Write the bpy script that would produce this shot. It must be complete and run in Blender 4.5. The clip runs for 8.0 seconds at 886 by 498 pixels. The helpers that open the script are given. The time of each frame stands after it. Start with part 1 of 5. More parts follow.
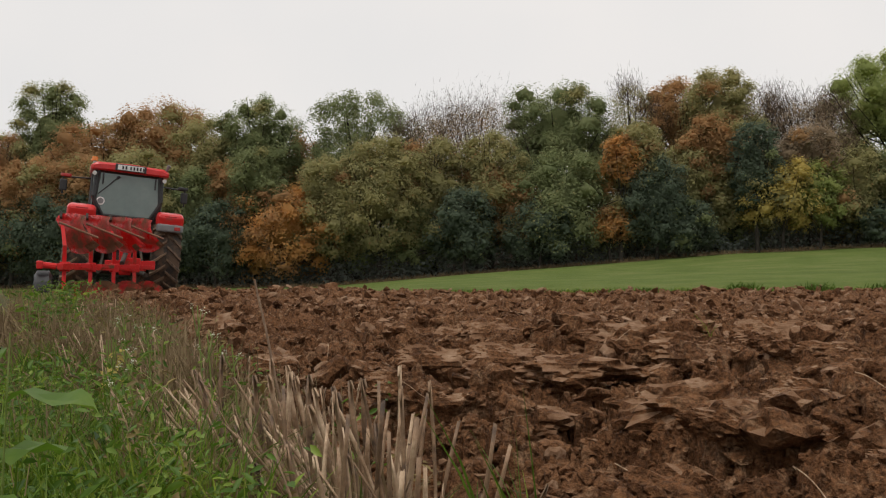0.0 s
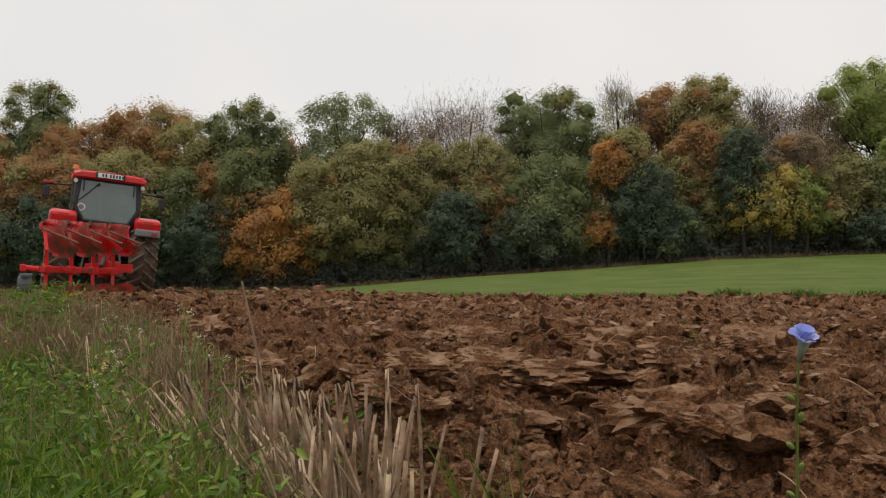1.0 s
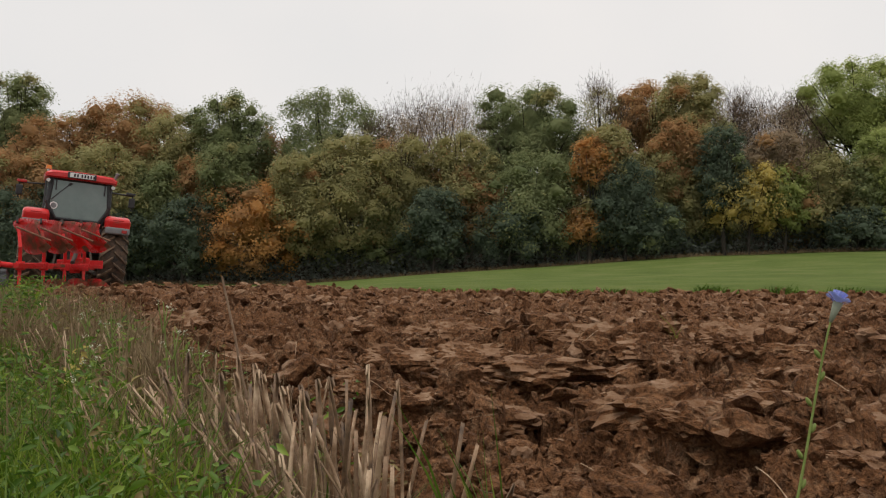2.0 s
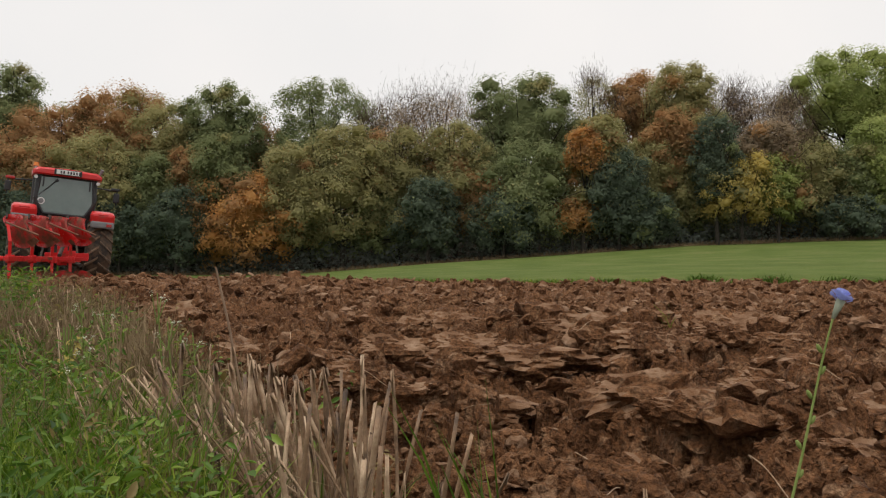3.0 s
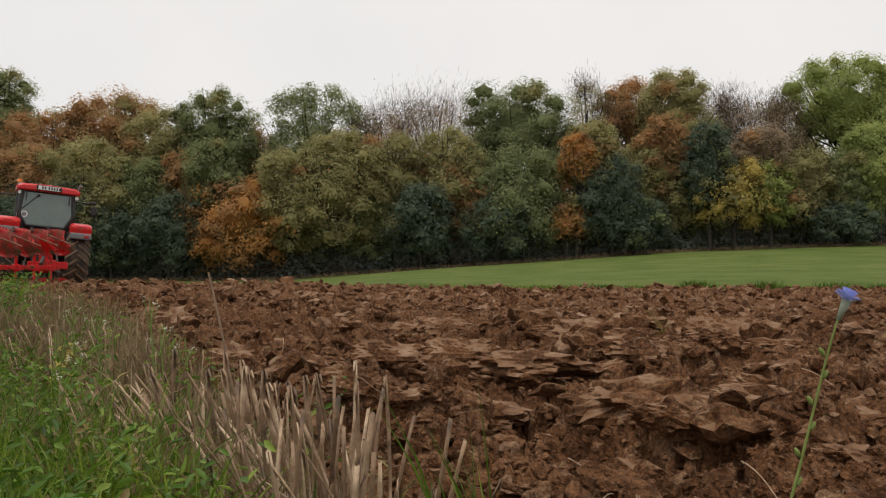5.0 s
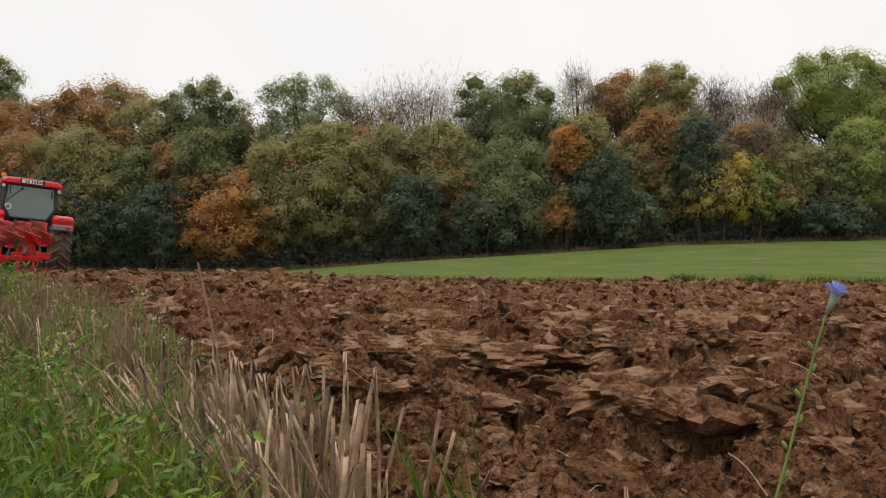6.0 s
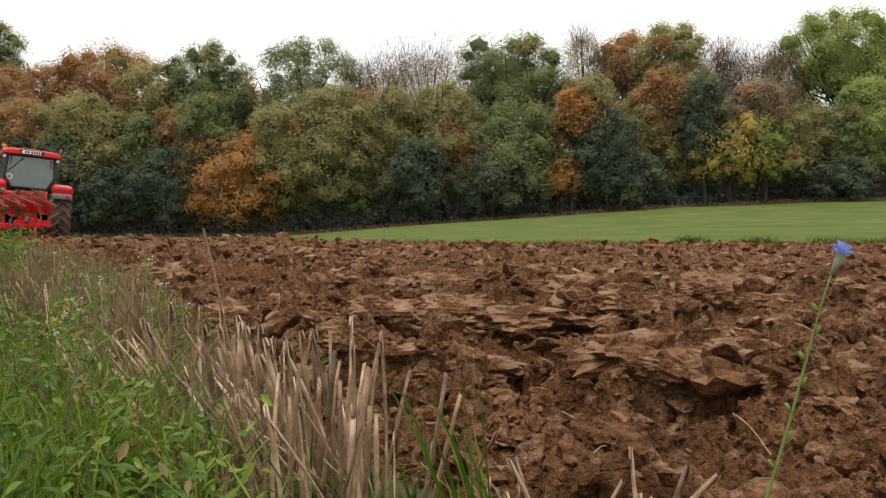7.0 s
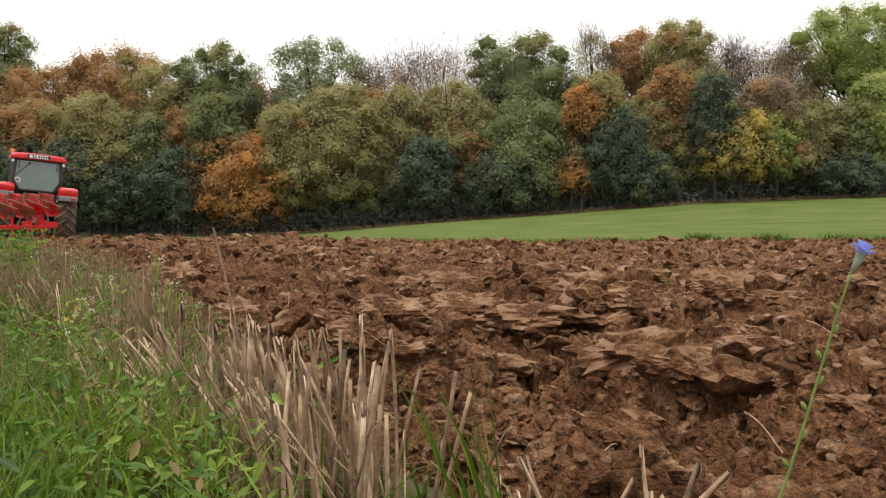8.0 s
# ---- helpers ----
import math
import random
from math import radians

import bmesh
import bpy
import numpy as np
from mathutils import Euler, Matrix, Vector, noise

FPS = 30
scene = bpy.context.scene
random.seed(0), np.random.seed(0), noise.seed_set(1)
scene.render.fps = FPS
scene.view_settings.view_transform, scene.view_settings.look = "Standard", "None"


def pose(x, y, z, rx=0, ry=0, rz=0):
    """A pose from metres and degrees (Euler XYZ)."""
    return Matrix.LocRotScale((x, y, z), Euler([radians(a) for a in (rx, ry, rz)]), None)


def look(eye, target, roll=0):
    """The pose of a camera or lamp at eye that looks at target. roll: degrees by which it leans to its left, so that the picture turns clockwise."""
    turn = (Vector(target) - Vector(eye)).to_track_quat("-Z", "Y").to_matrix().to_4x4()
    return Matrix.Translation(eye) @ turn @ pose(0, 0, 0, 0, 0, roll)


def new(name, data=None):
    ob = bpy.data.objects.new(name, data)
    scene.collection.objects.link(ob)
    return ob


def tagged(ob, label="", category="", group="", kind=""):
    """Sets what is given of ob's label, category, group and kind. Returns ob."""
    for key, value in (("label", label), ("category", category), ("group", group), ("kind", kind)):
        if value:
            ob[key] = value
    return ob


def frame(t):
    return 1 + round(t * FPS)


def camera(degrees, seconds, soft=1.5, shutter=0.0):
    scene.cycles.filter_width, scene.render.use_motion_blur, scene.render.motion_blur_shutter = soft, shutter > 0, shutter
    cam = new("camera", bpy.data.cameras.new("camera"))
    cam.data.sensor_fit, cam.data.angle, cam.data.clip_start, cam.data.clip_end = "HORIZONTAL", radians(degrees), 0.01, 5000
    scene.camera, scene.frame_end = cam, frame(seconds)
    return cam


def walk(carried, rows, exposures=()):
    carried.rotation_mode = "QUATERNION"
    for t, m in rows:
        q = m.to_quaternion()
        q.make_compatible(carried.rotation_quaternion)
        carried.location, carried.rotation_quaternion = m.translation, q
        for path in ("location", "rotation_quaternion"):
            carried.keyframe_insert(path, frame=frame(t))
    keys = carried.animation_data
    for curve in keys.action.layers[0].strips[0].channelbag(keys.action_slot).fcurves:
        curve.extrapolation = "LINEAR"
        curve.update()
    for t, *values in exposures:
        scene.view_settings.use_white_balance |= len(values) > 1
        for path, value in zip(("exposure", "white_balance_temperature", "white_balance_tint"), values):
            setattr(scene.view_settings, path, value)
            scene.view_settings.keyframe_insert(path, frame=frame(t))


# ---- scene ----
# World: the eye stands over the origin, +y is the way it looks, metres.
EYE = (0.0, 0.0, 0.5)
HEADING = 30.47                      # the tractor drives this far to the left of +y
HD = (-math.sin(radians(HEADING)), math.cos(radians(HEADING)))
RN = (HD[1], -HD[0])                 # to the right of the tractor's way


def aim(yaw, pitch, roll):
    """The camera's pose: yaw to the right, pitch up, roll to the left, in degrees."""
    return pose(*EYE, 90 + pitch, 0, -yaw) @ pose(0, 0, 0, 0, 0, roll)


cam = camera(55, 8.0, soft=1.2)
walk(cam, [
    (0, aim(-2.561, 1.321, -0.343)),
    (0.5, aim(-1.790, 2.399, -0.065)),
    (1, aim(-1.777, 1.551, 0.086)),
    (1.5, aim(-1.159, 1.236, 0.252)),
    (2.8, aim(-0.076, 1.335, 0.298)),
    (3, aim(-0.129, 0.603, 0.187)),
    (3.5, aim(0.000, 0.000, -0.000)),
    (4, aim(0.272, 0.129, 0.190)),
    (4.5, aim(0.096, 1.014, 0.089)),
    (6, aim(0.981, 0.447, 0.561)),
    (6.5, aim(0.640, -0.788, 0.211)),
    (7, aim(0.654, -1.998, 0.160)),
    (7.5, aim(0.056, -2.660, -0.007)),
    (8, aim(0.022, -2.103, -0.108)),
], exposures=[(0, 0.0), (1.5, 0.0), (2.8, 0.08), (3.5, 0.25), (4.0, 0.2), (4.5, 0.05), (6.0, 0.2), (6.5, 0.38), (7.0, 0.5), (7.5, 0.65), (8.0, 0.7)])

# ---- light: an even grey autumn sky ----
world = bpy.data.worlds.new("overcast_sky")
scene.world = world
world.use_nodes = True


def sky_nodes():
    nt = world.node_tree
    nt.nodes.clear()
    out = nt.nodes.new("ShaderNodeOutputWorld")
    sky = nt.nodes.new("ShaderNodeTexSky")
    sky.sky_type, sky.sun_disc, sky.sun_elevation, sky.sun_rotation = "NISHITA", False, radians(74), radians(-135)
    geo = nt.nodes.new("ShaderNodeTexCoord")
    clouds = nt.nodes.new("ShaderNodeTexNoise")
    clouds.inputs["Scale"].default_value, clouds.inputs["Detail"].default_value = 1.6, 5
    ramp = nt.nodes.new("ShaderNodeValToRGB")
    ramp.color_ramp.elements[0].position, ramp.color_ramp.elements[0].color = 0.3, (0.80, 0.80, 0.80, 1)
    ramp.color_ramp.elements[1].position, ramp.color_ramp.elements[1].color = 0.7, (0.93, 0.89, 0.86, 1)
    nt.links.new(geo.outputs["Generated"], clouds.inputs["Vector"])
    nt.links.new(clouds.outputs["Fac"], ramp.inputs["Fac"])
    clear = nt.nodes.new("ShaderNodeBackground")
    clear.inputs["Strength"].default_value = 0.06
    nt.links.new(sky.outputs["Color"], clear.inputs["Color"])
    cover = nt.nodes.new("ShaderNodeBackground")
    cover.inputs["Strength"].default_value = 0.96
    nt.links.new(ramp.outputs["Color"], cover.inputs["Color"])
    mix = nt.nodes.new("ShaderNodeMixShader")
    mix.inputs["Fac"].default_value = 0.96
    nt.links.new(clear.outputs["Background"], mix.inputs[1])
    nt.links.new(cover.outputs["Background"], mix.inputs[2])
    nt.links.new(mix.outputs["Shader"], out.inputs["Surface"])


sky_nodes()
sun = new("sun", bpy.data.lights.new("sun", "SUN"))
sun.data.energy, sun.data.angle, sun.data.color = 1.5, radians(24), (1.0, 0.95, 0.87)
sun.matrix_world = look((-5, 5, 30), (0, 10, 0))


# ---- materials ----
def material(name, colours, scale=8.0, rough=0.8, metal=0.0, bump=0.0, bump_scale=40.0, per="noise", spec=0.5,
             dirt=None, dirt_at=0.55, dirt_scale=3.0, sheer=0.0, coords="Object", bump_dist=0.02, spread=0.6, detail=6):
    """A surface whose colour runs through the given colours by noise, by island or by object, with dirt patches and relief."""
    m = bpy.data.materials.new(name)
    m.use_nodes = True
    nt = m.node_tree
    n, ln = nt.nodes, nt.links
    b = n["Principled BSDF"]
    b.inputs["Roughness"].default_value, b.inputs["Metallic"].default_value = rough, metal
    b.inputs["Specular IOR Level"].default_value = spec
    tc = n.new("ShaderNodeNewGeometry" if coords == "Position" else "ShaderNodeTexCoord")
    big = n.new("ShaderNodeTexNoise")
    big.inputs["Scale"].default_value, big.inputs["Detail"].default_value, big.inputs["Roughness"].default_value = scale, detail, 0.65
    ln.new(tc.outputs[coords], big.inputs["Vector"])
    ramp = n.new("ShaderNodeValToRGB")
    el = ramp.color_ramp.elements
    while len(el) < len(colours):
        el.new(0.5)
    lo, hi = (0.3, 0.72) if per == "noise" else (0.0, 1.0)
    for i, c in enumerate(colours):
        el[i].position = lo + (hi - lo) * i / max(1, len(colours) - 1)
        el[i].color = (*c, 1)
    if per == "noise":
        ln.new(big.outputs["Fac"], ramp.inputs["Fac"])
    else:
        src = n.new("ShaderNodeNewGeometry").outputs["Random Per Island"] if per == "island" else n.new("ShaderNodeObjectInfo").outputs["Random"]
        mx = n.new("ShaderNodeMath")
        mx.operation = "MULTIPLY_ADD"
        mx.inputs[1].default_value, mx.use_clamp = spread, True
        sub = n.new("ShaderNodeMath")
        sub.operation = "MULTIPLY_ADD"
        sub.inputs[1].default_value, sub.inputs[2].default_value = 1.9, -0.45 - spread / 2
        ln.new(big.outputs["Fac"], sub.inputs[0])
        ln.new(src, mx.inputs[0])
        ln.new(sub.outputs[0], mx.inputs[2])
        ln.new(mx.outputs[0], ramp.inputs["Fac"])
    col = ramp.outputs["Color"]
    if dirt:
        d = n.new("ShaderNodeTexNoise")
        d.inputs["Scale"].default_value, d.inputs["Detail"].default_value, d.inputs["Roughness"].default_value = dirt_scale, 8, 0.7
        ln.new(tc.outputs[coords], d.inputs["Vector"])
        dr = n.new("ShaderNodeValToRGB")
        dr.color_ramp.elements[0].position, dr.color_ramp.elements[1].position = dirt_at - 0.05, dirt_at + 0.08
        ln.new(d.outputs["Fac"], dr.inputs["Fac"])
        mix = n.new("ShaderNodeMix")
        mix.data_type = "RGBA"
        ln.new(dr.outputs["Color"], mix.inputs["Factor"])
        ln.new(col, mix.inputs["A"])
        mix.inputs["B"].default_value = (*dirt, 1)
        col = mix.outputs["Result"]
        rm = n.new("ShaderNodeMapRange")
        rm.inputs["To Min"].default_value, rm.inputs["To Max"].default_value = rough, 0.9
        ln.new(dr.outputs["Color"], rm.inputs["Value"])
        ln.new(rm.outputs["Result"], b.inputs["Roughness"])
    ln.new(col, b.inputs["Base Color"])
    if bump:
        fine = n.new("ShaderNodeTexNoise")
        fine.inputs["Scale"].default_value, fine.inputs["Detail"].default_value, fine.inputs["Roughness"].default_value = bump_scale, 8, 0.7
        ln.new(tc.outputs[coords], fine.inputs["Vector"])
        bp = n.new("ShaderNodeBump")
        bp.inputs["Strength"].default_value, bp.inputs["Distance"].default_value = bump, bump_dist
        ln.new(fine.outputs["Fac"], bp.inputs["Height"])
        ln.new(bp.outputs["Normal"], b.inputs["Normal"])
    if sheer:
        tr = n.new("ShaderNodeBsdfTranslucent")
        ln.new(col, tr.inputs["Color"])
        ms = n.new("ShaderNodeMixShader")
        ms.inputs["Fac"].default_value = sheer
        ln.new(b.outputs["BSDF"], ms.inputs[1])
        ln.new(tr.outputs["BSDF"], ms.inputs[2])
        ln.new(ms.outputs["Shader"], n["Material Output"].inputs["Surface"])
    return m


def soil_material(name, rough=0.75):
    """Turned loam: brown in patches, light and dark of the crumbs put into the colour as grain, pale patches for sliced
    faces, relief at two sizes.
    """
    m = material(name, [(0.068, 0.029, 0.012), (0.144, 0.066, 0.029), (0.235, 0.120, 0.060)], scale=4.5, rough=rough, dirt=(0.28, 0.168, 0.097), dirt_at=0.58, dirt_scale=11, spec=0.12, coords="Position")
    n, ln = m.node_tree.nodes, m.node_tree.links
    b = n["Principled BSDF"]
    tc = n.new("ShaderNodeNewGeometry")
    crumbs = n.new("ShaderNodeTexNoise")
    crumbs.inputs["Scale"].default_value, crumbs.inputs["Detail"].default_value, crumbs.inputs["Roughness"].default_value = 60, 3, 0.65
    ln.new(tc.outputs["Position"], crumbs.inputs["Vector"])
    # grain in the colour stands in for the weak shading between crumbs
    tone = n.new("ShaderNodeMapRange")
    tone.inputs["From Min"].default_value, tone.inputs["From Max"].default_value = 0.3, 0.7
    tone.inputs["To Min"].default_value, tone.inputs["To Max"].default_value = 0.42, 1.65
    ln.new(crumbs.outputs["Fac"], tone.inputs["Value"])
    mul = n.new("ShaderNodeMix")
    mul.data_type, mul.blend_type = "RGBA", "MULTIPLY"
    mul.inputs["Factor"].default_value = 1.0
    old = b.inputs["Base Color"].links[0].from_socket
    ln.new(old, mul.inputs["A"])
    ln.new(tone.outputs["Result"], mul.inputs["B"])
    ln.new(mul.outputs["Result"], b.inputs["Base Color"])
    lumps = n.new("ShaderNodeTexNoise")
    lumps.inputs["Scale"].default_value, lumps.inputs["Detail"].default_value, lumps.inputs["Roughness"].default_value = 50, 4, 0.7
    ln.new(tc.outputs["Position"], lumps.inputs["Vector"])
    bp = n.new("ShaderNodeBump")
    bp.inputs["Strength"].default_value, bp.inputs["Distance"].default_value = 1.0, 0.030
    ln.new(lumps.outputs["Fac"], bp.inputs["Height"])
    ln.new(bp.outputs["Normal"], b.inputs["Normal"])
    return m


SOIL = soil_material("ploughed_soil")
# smooth cut soil, paled further: sky light on flat tops put into the colour
SLICED_LIT = material("sky_lit_sliced_soil", [(0.13, 0.065, 0.032), (0.215, 0.122, 0.070), (0.34, 0.228, 0.15)], scale=9, rough=0.7, spec=0.1, bump=0.7, bump_scale=34, bump_dist=0.016, coords="Position",
                  dirt=(0.14, 0.062, 0.025), dirt_at=0.6, dirt_scale=14)
MEADOW = material("young_crop_green", [(0.066, 0.096, 0.021), (0.102, 0.136, 0.032), (0.150, 0.160, 0.056)], scale=0.35, rough=0.9, bump=0.6, bump_scale=9,
                  dirt=(0.16, 0.15, 0.06), dirt_at=0.66, dirt_scale=0.5, spec=0.1, bump_dist=0.1)
VERGE = material("verge_litter_and_moss", [(0.035, 0.03, 0.014), (0.08, 0.08, 0.03), (0.13, 0.10, 0.055)], scale=9, rough=0.9, bump=0.9, bump_scale=60, spec=0.2)
WOODFLOOR = material("leaf_litter", [(0.03, 0.02, 0.012), (0.07, 0.045, 0.025)], scale=1.5, rough=0.95, bump=0.5, bump_scale=8, spec=0.1)
BARK = material("bark", [(0.03, 0.026, 0.022), (0.07, 0.06, 0.05)], scale=6, rough=0.9, bump=0.8, bump_scale=25, spec=0.2)
TWIG = material("bare_twigs", [(0.075, 0.054, 0.038), (0.14, 0.103, 0.072)], per="island", scale=0.6, rough=0.9, spec=0.1)


def foliage(name, colours, sheer=0.55):
    colours = [tuple(1.72 * (m + 0.55 * (c - m)) for c, m in zip(cc, colours[1])) for cc in colours]
    return material(name, colours, per="island", scale=0.35, rough=0.75, spec=0.12, sheer=sheer, spread=0.08, detail=2)


LEAVES = {
    "olive": foliage("olive_leaves", [(0.115, 0.116, 0.058), (0.215, 0.200, 0.092), (0.33, 0.29, 0.138)]),
    "green": foliage("dark_green_leaves", [(0.0692, 0.1, 0.0525), (0.142, 0.160, 0.074), (0.222, 0.24, 0.125)]),
    "lime": foliage("light_green_leaves", [(0.13, 0.155, 0.062), (0.205, 0.235, 0.080), (0.38, 0.38, 0.15)]),
    "rust": foliage("rust_brown_leaves", [(0.154, 0.118, 0.0647), (0.255, 0.155, 0.074), (0.40, 0.22, 0.098)]),
    "orange": foliage("orange_leaves", [(0.17, 0.118, 0.055), (0.335, 0.182, 0.066), (0.48, 0.26, 0.09)]),
    "yellow": foliage("yellow_leaves", [(0.18, 0.155, 0.06), (0.335, 0.268, 0.086), (0.46, 0.38, 0.12)]),
    "brown": foliage("grey_brown_leaves", [(0.115, 0.092, 0.064), (0.195, 0.150, 0.100), (0.30, 0.225, 0.15)]),
    # blue-green, darkened: shade low in the wood put into the leaf colour
    "teal": foliage("shade_blue_green_leaves", [(0.046, 0.064, 0.045), (0.080, 0.102, 0.069), (0.118, 0.140, 0.094)]),
}


# ---- small builders ----
def mesh_from(name, verts, faces, mats, smooth=False, index=None):
    me = bpy.data.meshes.new(name)
    verts = np.asarray(verts, dtype=np.float32)
    faces = np.asarray(faces, dtype=np.int32)
    nv, k = len(verts), faces.shape[1]
    me.vertices.add(nv)
    me.vertices.foreach_set("co", verts.ravel())
    me.loops.add(faces.size)
    me.loops.foreach_set("vertex_index", faces.ravel())
    me.polygons.add(len(faces))
    me.polygons.foreach_set("loop_start", np.arange(0, faces.size, k, dtype=np.int32))
    me.polygons.foreach_set("loop_total", np.full(len(faces), k, dtype=np.int32))
    if index is not None:
        me.polygons.foreach_set("material_index", np.asarray(index, dtype=np.int32))
    for m in mats:
        me.materials.append(m)
    me.update(calc_edges=True)
    me.validate()
    me.polygons.foreach_set("use_smooth", np.full(len(me.polygons), smooth))
    return me


def hash01(ix, iy, seed):
    h = (ix.astype(np.int64) * 374761393 + iy.astype(np.int64) * 668265263 + seed * 1442695041) & 0xFFFFFFFF
    h = ((h ^ (h >> 13)) * 1274126177) & 0xFFFFFFFF
    h = ((h ^ (h >> 16)) * 2246822519) & 0xFFFFFFFF
    return ((h ^ (h >> 15)) & 0xFFFFFF) / float(0xFFFFFF)


def vnoise(x, y, seed):
    ix, iy = np.floor(x), np.floor(y)
    fx, fy = x - ix, y - iy
    fx, fy = fx * fx * (3 - 2 * fx), fy * fy * (3 - 2 * fy)
    a, b = hash01(ix, iy, seed), hash01(ix + 1, iy, seed)
    c, d = hash01(ix, iy + 1, seed), hash01(ix + 1, iy + 1, seed)
    return (a + (b - a) * fx + (c - a) * fy + (a - b - c + d) * fx * fy) * 2 - 1


def fbm(x, y, seed, octaves=4, gain=0.5):
    out, amp = 0, 1.0
    for i in range(octaves):
        out = out + amp * vnoise(x * 2 ** i + 17.3 * i, y * 2 ** i - 9.1 * i, seed + i)
        amp *= gain
    return out


def plates(x, y, seed):
    """Broken cells: the height of each tilted plate (about -1 to 1), and the gap to the next cell (0 at a crack)."""
    ix, iy = np.floor(x), np.floor(y)
    f1, f2 = np.full(x.shape, 9.0), np.full(x.shape, 9.0)
    h = np.zeros(x.shape)
    for dx in (-1, 0, 1):
        for dy in (-1, 0, 1):
            cx, cy = ix + dx, iy + dy
            px, py = cx + hash01(cx, cy, seed), cy + hash01(cx, cy, seed + 1)
            d = np.hypot(x - px, y - py)
            tilt = ((x - px) * (hash01(cx, cy, seed + 2) - 0.5) + (y - py) * (hash01(cx, cy, seed + 3) - 0.5)) * 2.4
            hh = hash01(cx, cy, seed + 4) * 2 - 1 + tilt
            closer = d < f1
            f2 = np.where(closer, f1, np.minimum(f2, d))
            h = np.where(closer, hh, h)
            f1 = np.where(closer, d, f1)
    return h, f2 - f1


# ---- terrain ----
def smooth(a, b, x):
    s = np.clip((x - a) / (b - a), 0, 1)
    return s * s * (3 - 2 * s)


def field_end(x):
    """How far out the ploughing goes: to the crop's edge, and on along the tractor's lane."""
    return 21.5 + 25 * smooth(-2.5, -9, x)



def edge_u(v):
    """Where the ploughing begins, right of the line of sight along the tractor's way."""
    return 0.72 + 0.30 * smooth(1.0, 6.0, v) + 0.06 * vnoise(v * 1.7, v * 0, 5)


def tree_line(x):
    """Height of the ground at the foot of the wood."""
    return 0.5 + np.interp(x, [-60, -12, -3, 3, 10, 18, 27, 34, 80], [-1.5, -1.3, -0.7, -0.25, 0.3, 0.95, 1.35, 1.62, 2.6])


def terrain(x, y):
    """Broad lie of the land, with no clods."""
    x, y = np.asarray(x, float), np.asarray(y, float)
    u, v = x * RN[0] + y * RN[1], x * HD[0] + y * HD[1]
    rise = 0.0 + (-0.125 + 0.18 * smooth(2, -5, x)) * smooth(4, 14, y)
    lane = smooth(1.7, 0.6, u - 2.0) * smooth(12, 20, v)
    fall = -0.030 * np.clip(y - 17, 0, 30) * smooth(3, -6, x) - 0.012 * np.clip(y - 19, 0, 12)
    field = rise + fall - 0.06 * lane
    s = np.clip((y - 23.0) / 43.0, 0, 1.6)
    crop = (1 - s) * (-0.02 - 0.10 * smooth(2, -8, x)) + s * tree_line(x) + 0.10 * fbm(x * 0.05, y * 0.05, 31, 2) - 0.35 * np.sin(np.pi * np.clip(s, 0, 1)) * smooth(0, -9, x)
    z = field + (crop - field) * smooth(field_end(x), field_end(x) + 4, y)
    z = z + 0.04 * np.exp(-((y - 21.5) / 0.5) ** 2) * smooth(-3, 1, x)
    z = z + np.clip(0.32 * (y - 73), 0, 5) * smooth(400, 150, np.hypot(x, y))
    bank = smooth(0.12, -0.35, u - edge_u(v))
    bz = 0.15 + 0.04 * smooth(1, 4, v) - 0.030 * np.clip(v - 4.5, 0, 40)
    near = smooth(40, 25, y)
    return z + bank * near * (np.maximum(bz, z + 0.05) - z)


# hollows under the broken slices: place, half widths, depth
HOLLOWS = ((0.26, 1.95, 0.13, 0.08, 0.19), (0.74, 2.36, 0.22, 0.09, 0.19), (0.66, 2.0, 0.20, 0.08, 0.16), (0.32, 3.35, 0.30, 0.18, 0.15), (1.25, 2.35, 0.25, 0.10, 0.16),
           (1.72, 4.0, 0.22, 0.20, 0.10), (0.95, 3.3, 0.25, 0.18, 0.09), (-0.15, 3.05, 0.16, 0.14, 0.10))


def clods(x, y):
    """Relief of the turned soil: slices along the tractor's way, broken in plates and crumbs."""
    u, v = x * RN[0] + y * RN[1], x * HD[0] + y * HD[1]
    wu = u + 0.10 * fbm(u * 2.1, v * 2.1, 40, 3) + 0.025 * fbm(u * 11, v * 11, 47, 2)
    wv = v + 0.14 * fbm(u * 2.0 + 50, v * 2.0, 43, 3) + 0.025 * fbm(u * 11 + 9, v * 11, 49, 2)
    slice_ = (wu / 0.44) % 1.0
    ridge = np.where(slice_ < 0.24, slice_ / 0.24, (1 - slice_) / 0.76) - 0.5
    ridge = ridge * (0.75 + 0.55 * vnoise(u * 0.9, v * 1.6, 37))
    h1, g1 = plates(wu / 0.27, wv / 0.36, 60)
    h2, g2 = plates(wu / 0.115 + 3.3, wv / 0.14, 70)
    h3, g3 = plates(wu / 0.045 + 7.7, wv / 0.05, 80)
    crumb = smooth(-0.25, 0.25, fbm(u * 1.9, v * 1.9, 90, 3))
    z = 0.100 * ridge + 0.062 * h1 - 0.125 * np.exp(-g1 / 0.085)
    z = z + (0.45 + 0.55 * crumb) * (0.032 * h2 - 0.034 * np.exp(-g2 / 0.10))
    z = z + (0.3 + 0.7 * crumb) * (0.015 * h3 - 0.014 * np.exp(-g3 / 0.12)) + 0.018 * fbm(u * 20, v * 20, 95, 4, 0.65)
    for hx, hy, wx, wy, deep in HOLLOWS:
        z = z - deep * np.exp(-((x - hx) / wx) ** 2 - ((y - hy) / wy) ** 2)
    return z + 0.065 * fbm(u * 0.8, v * 0.6, 99, 3)


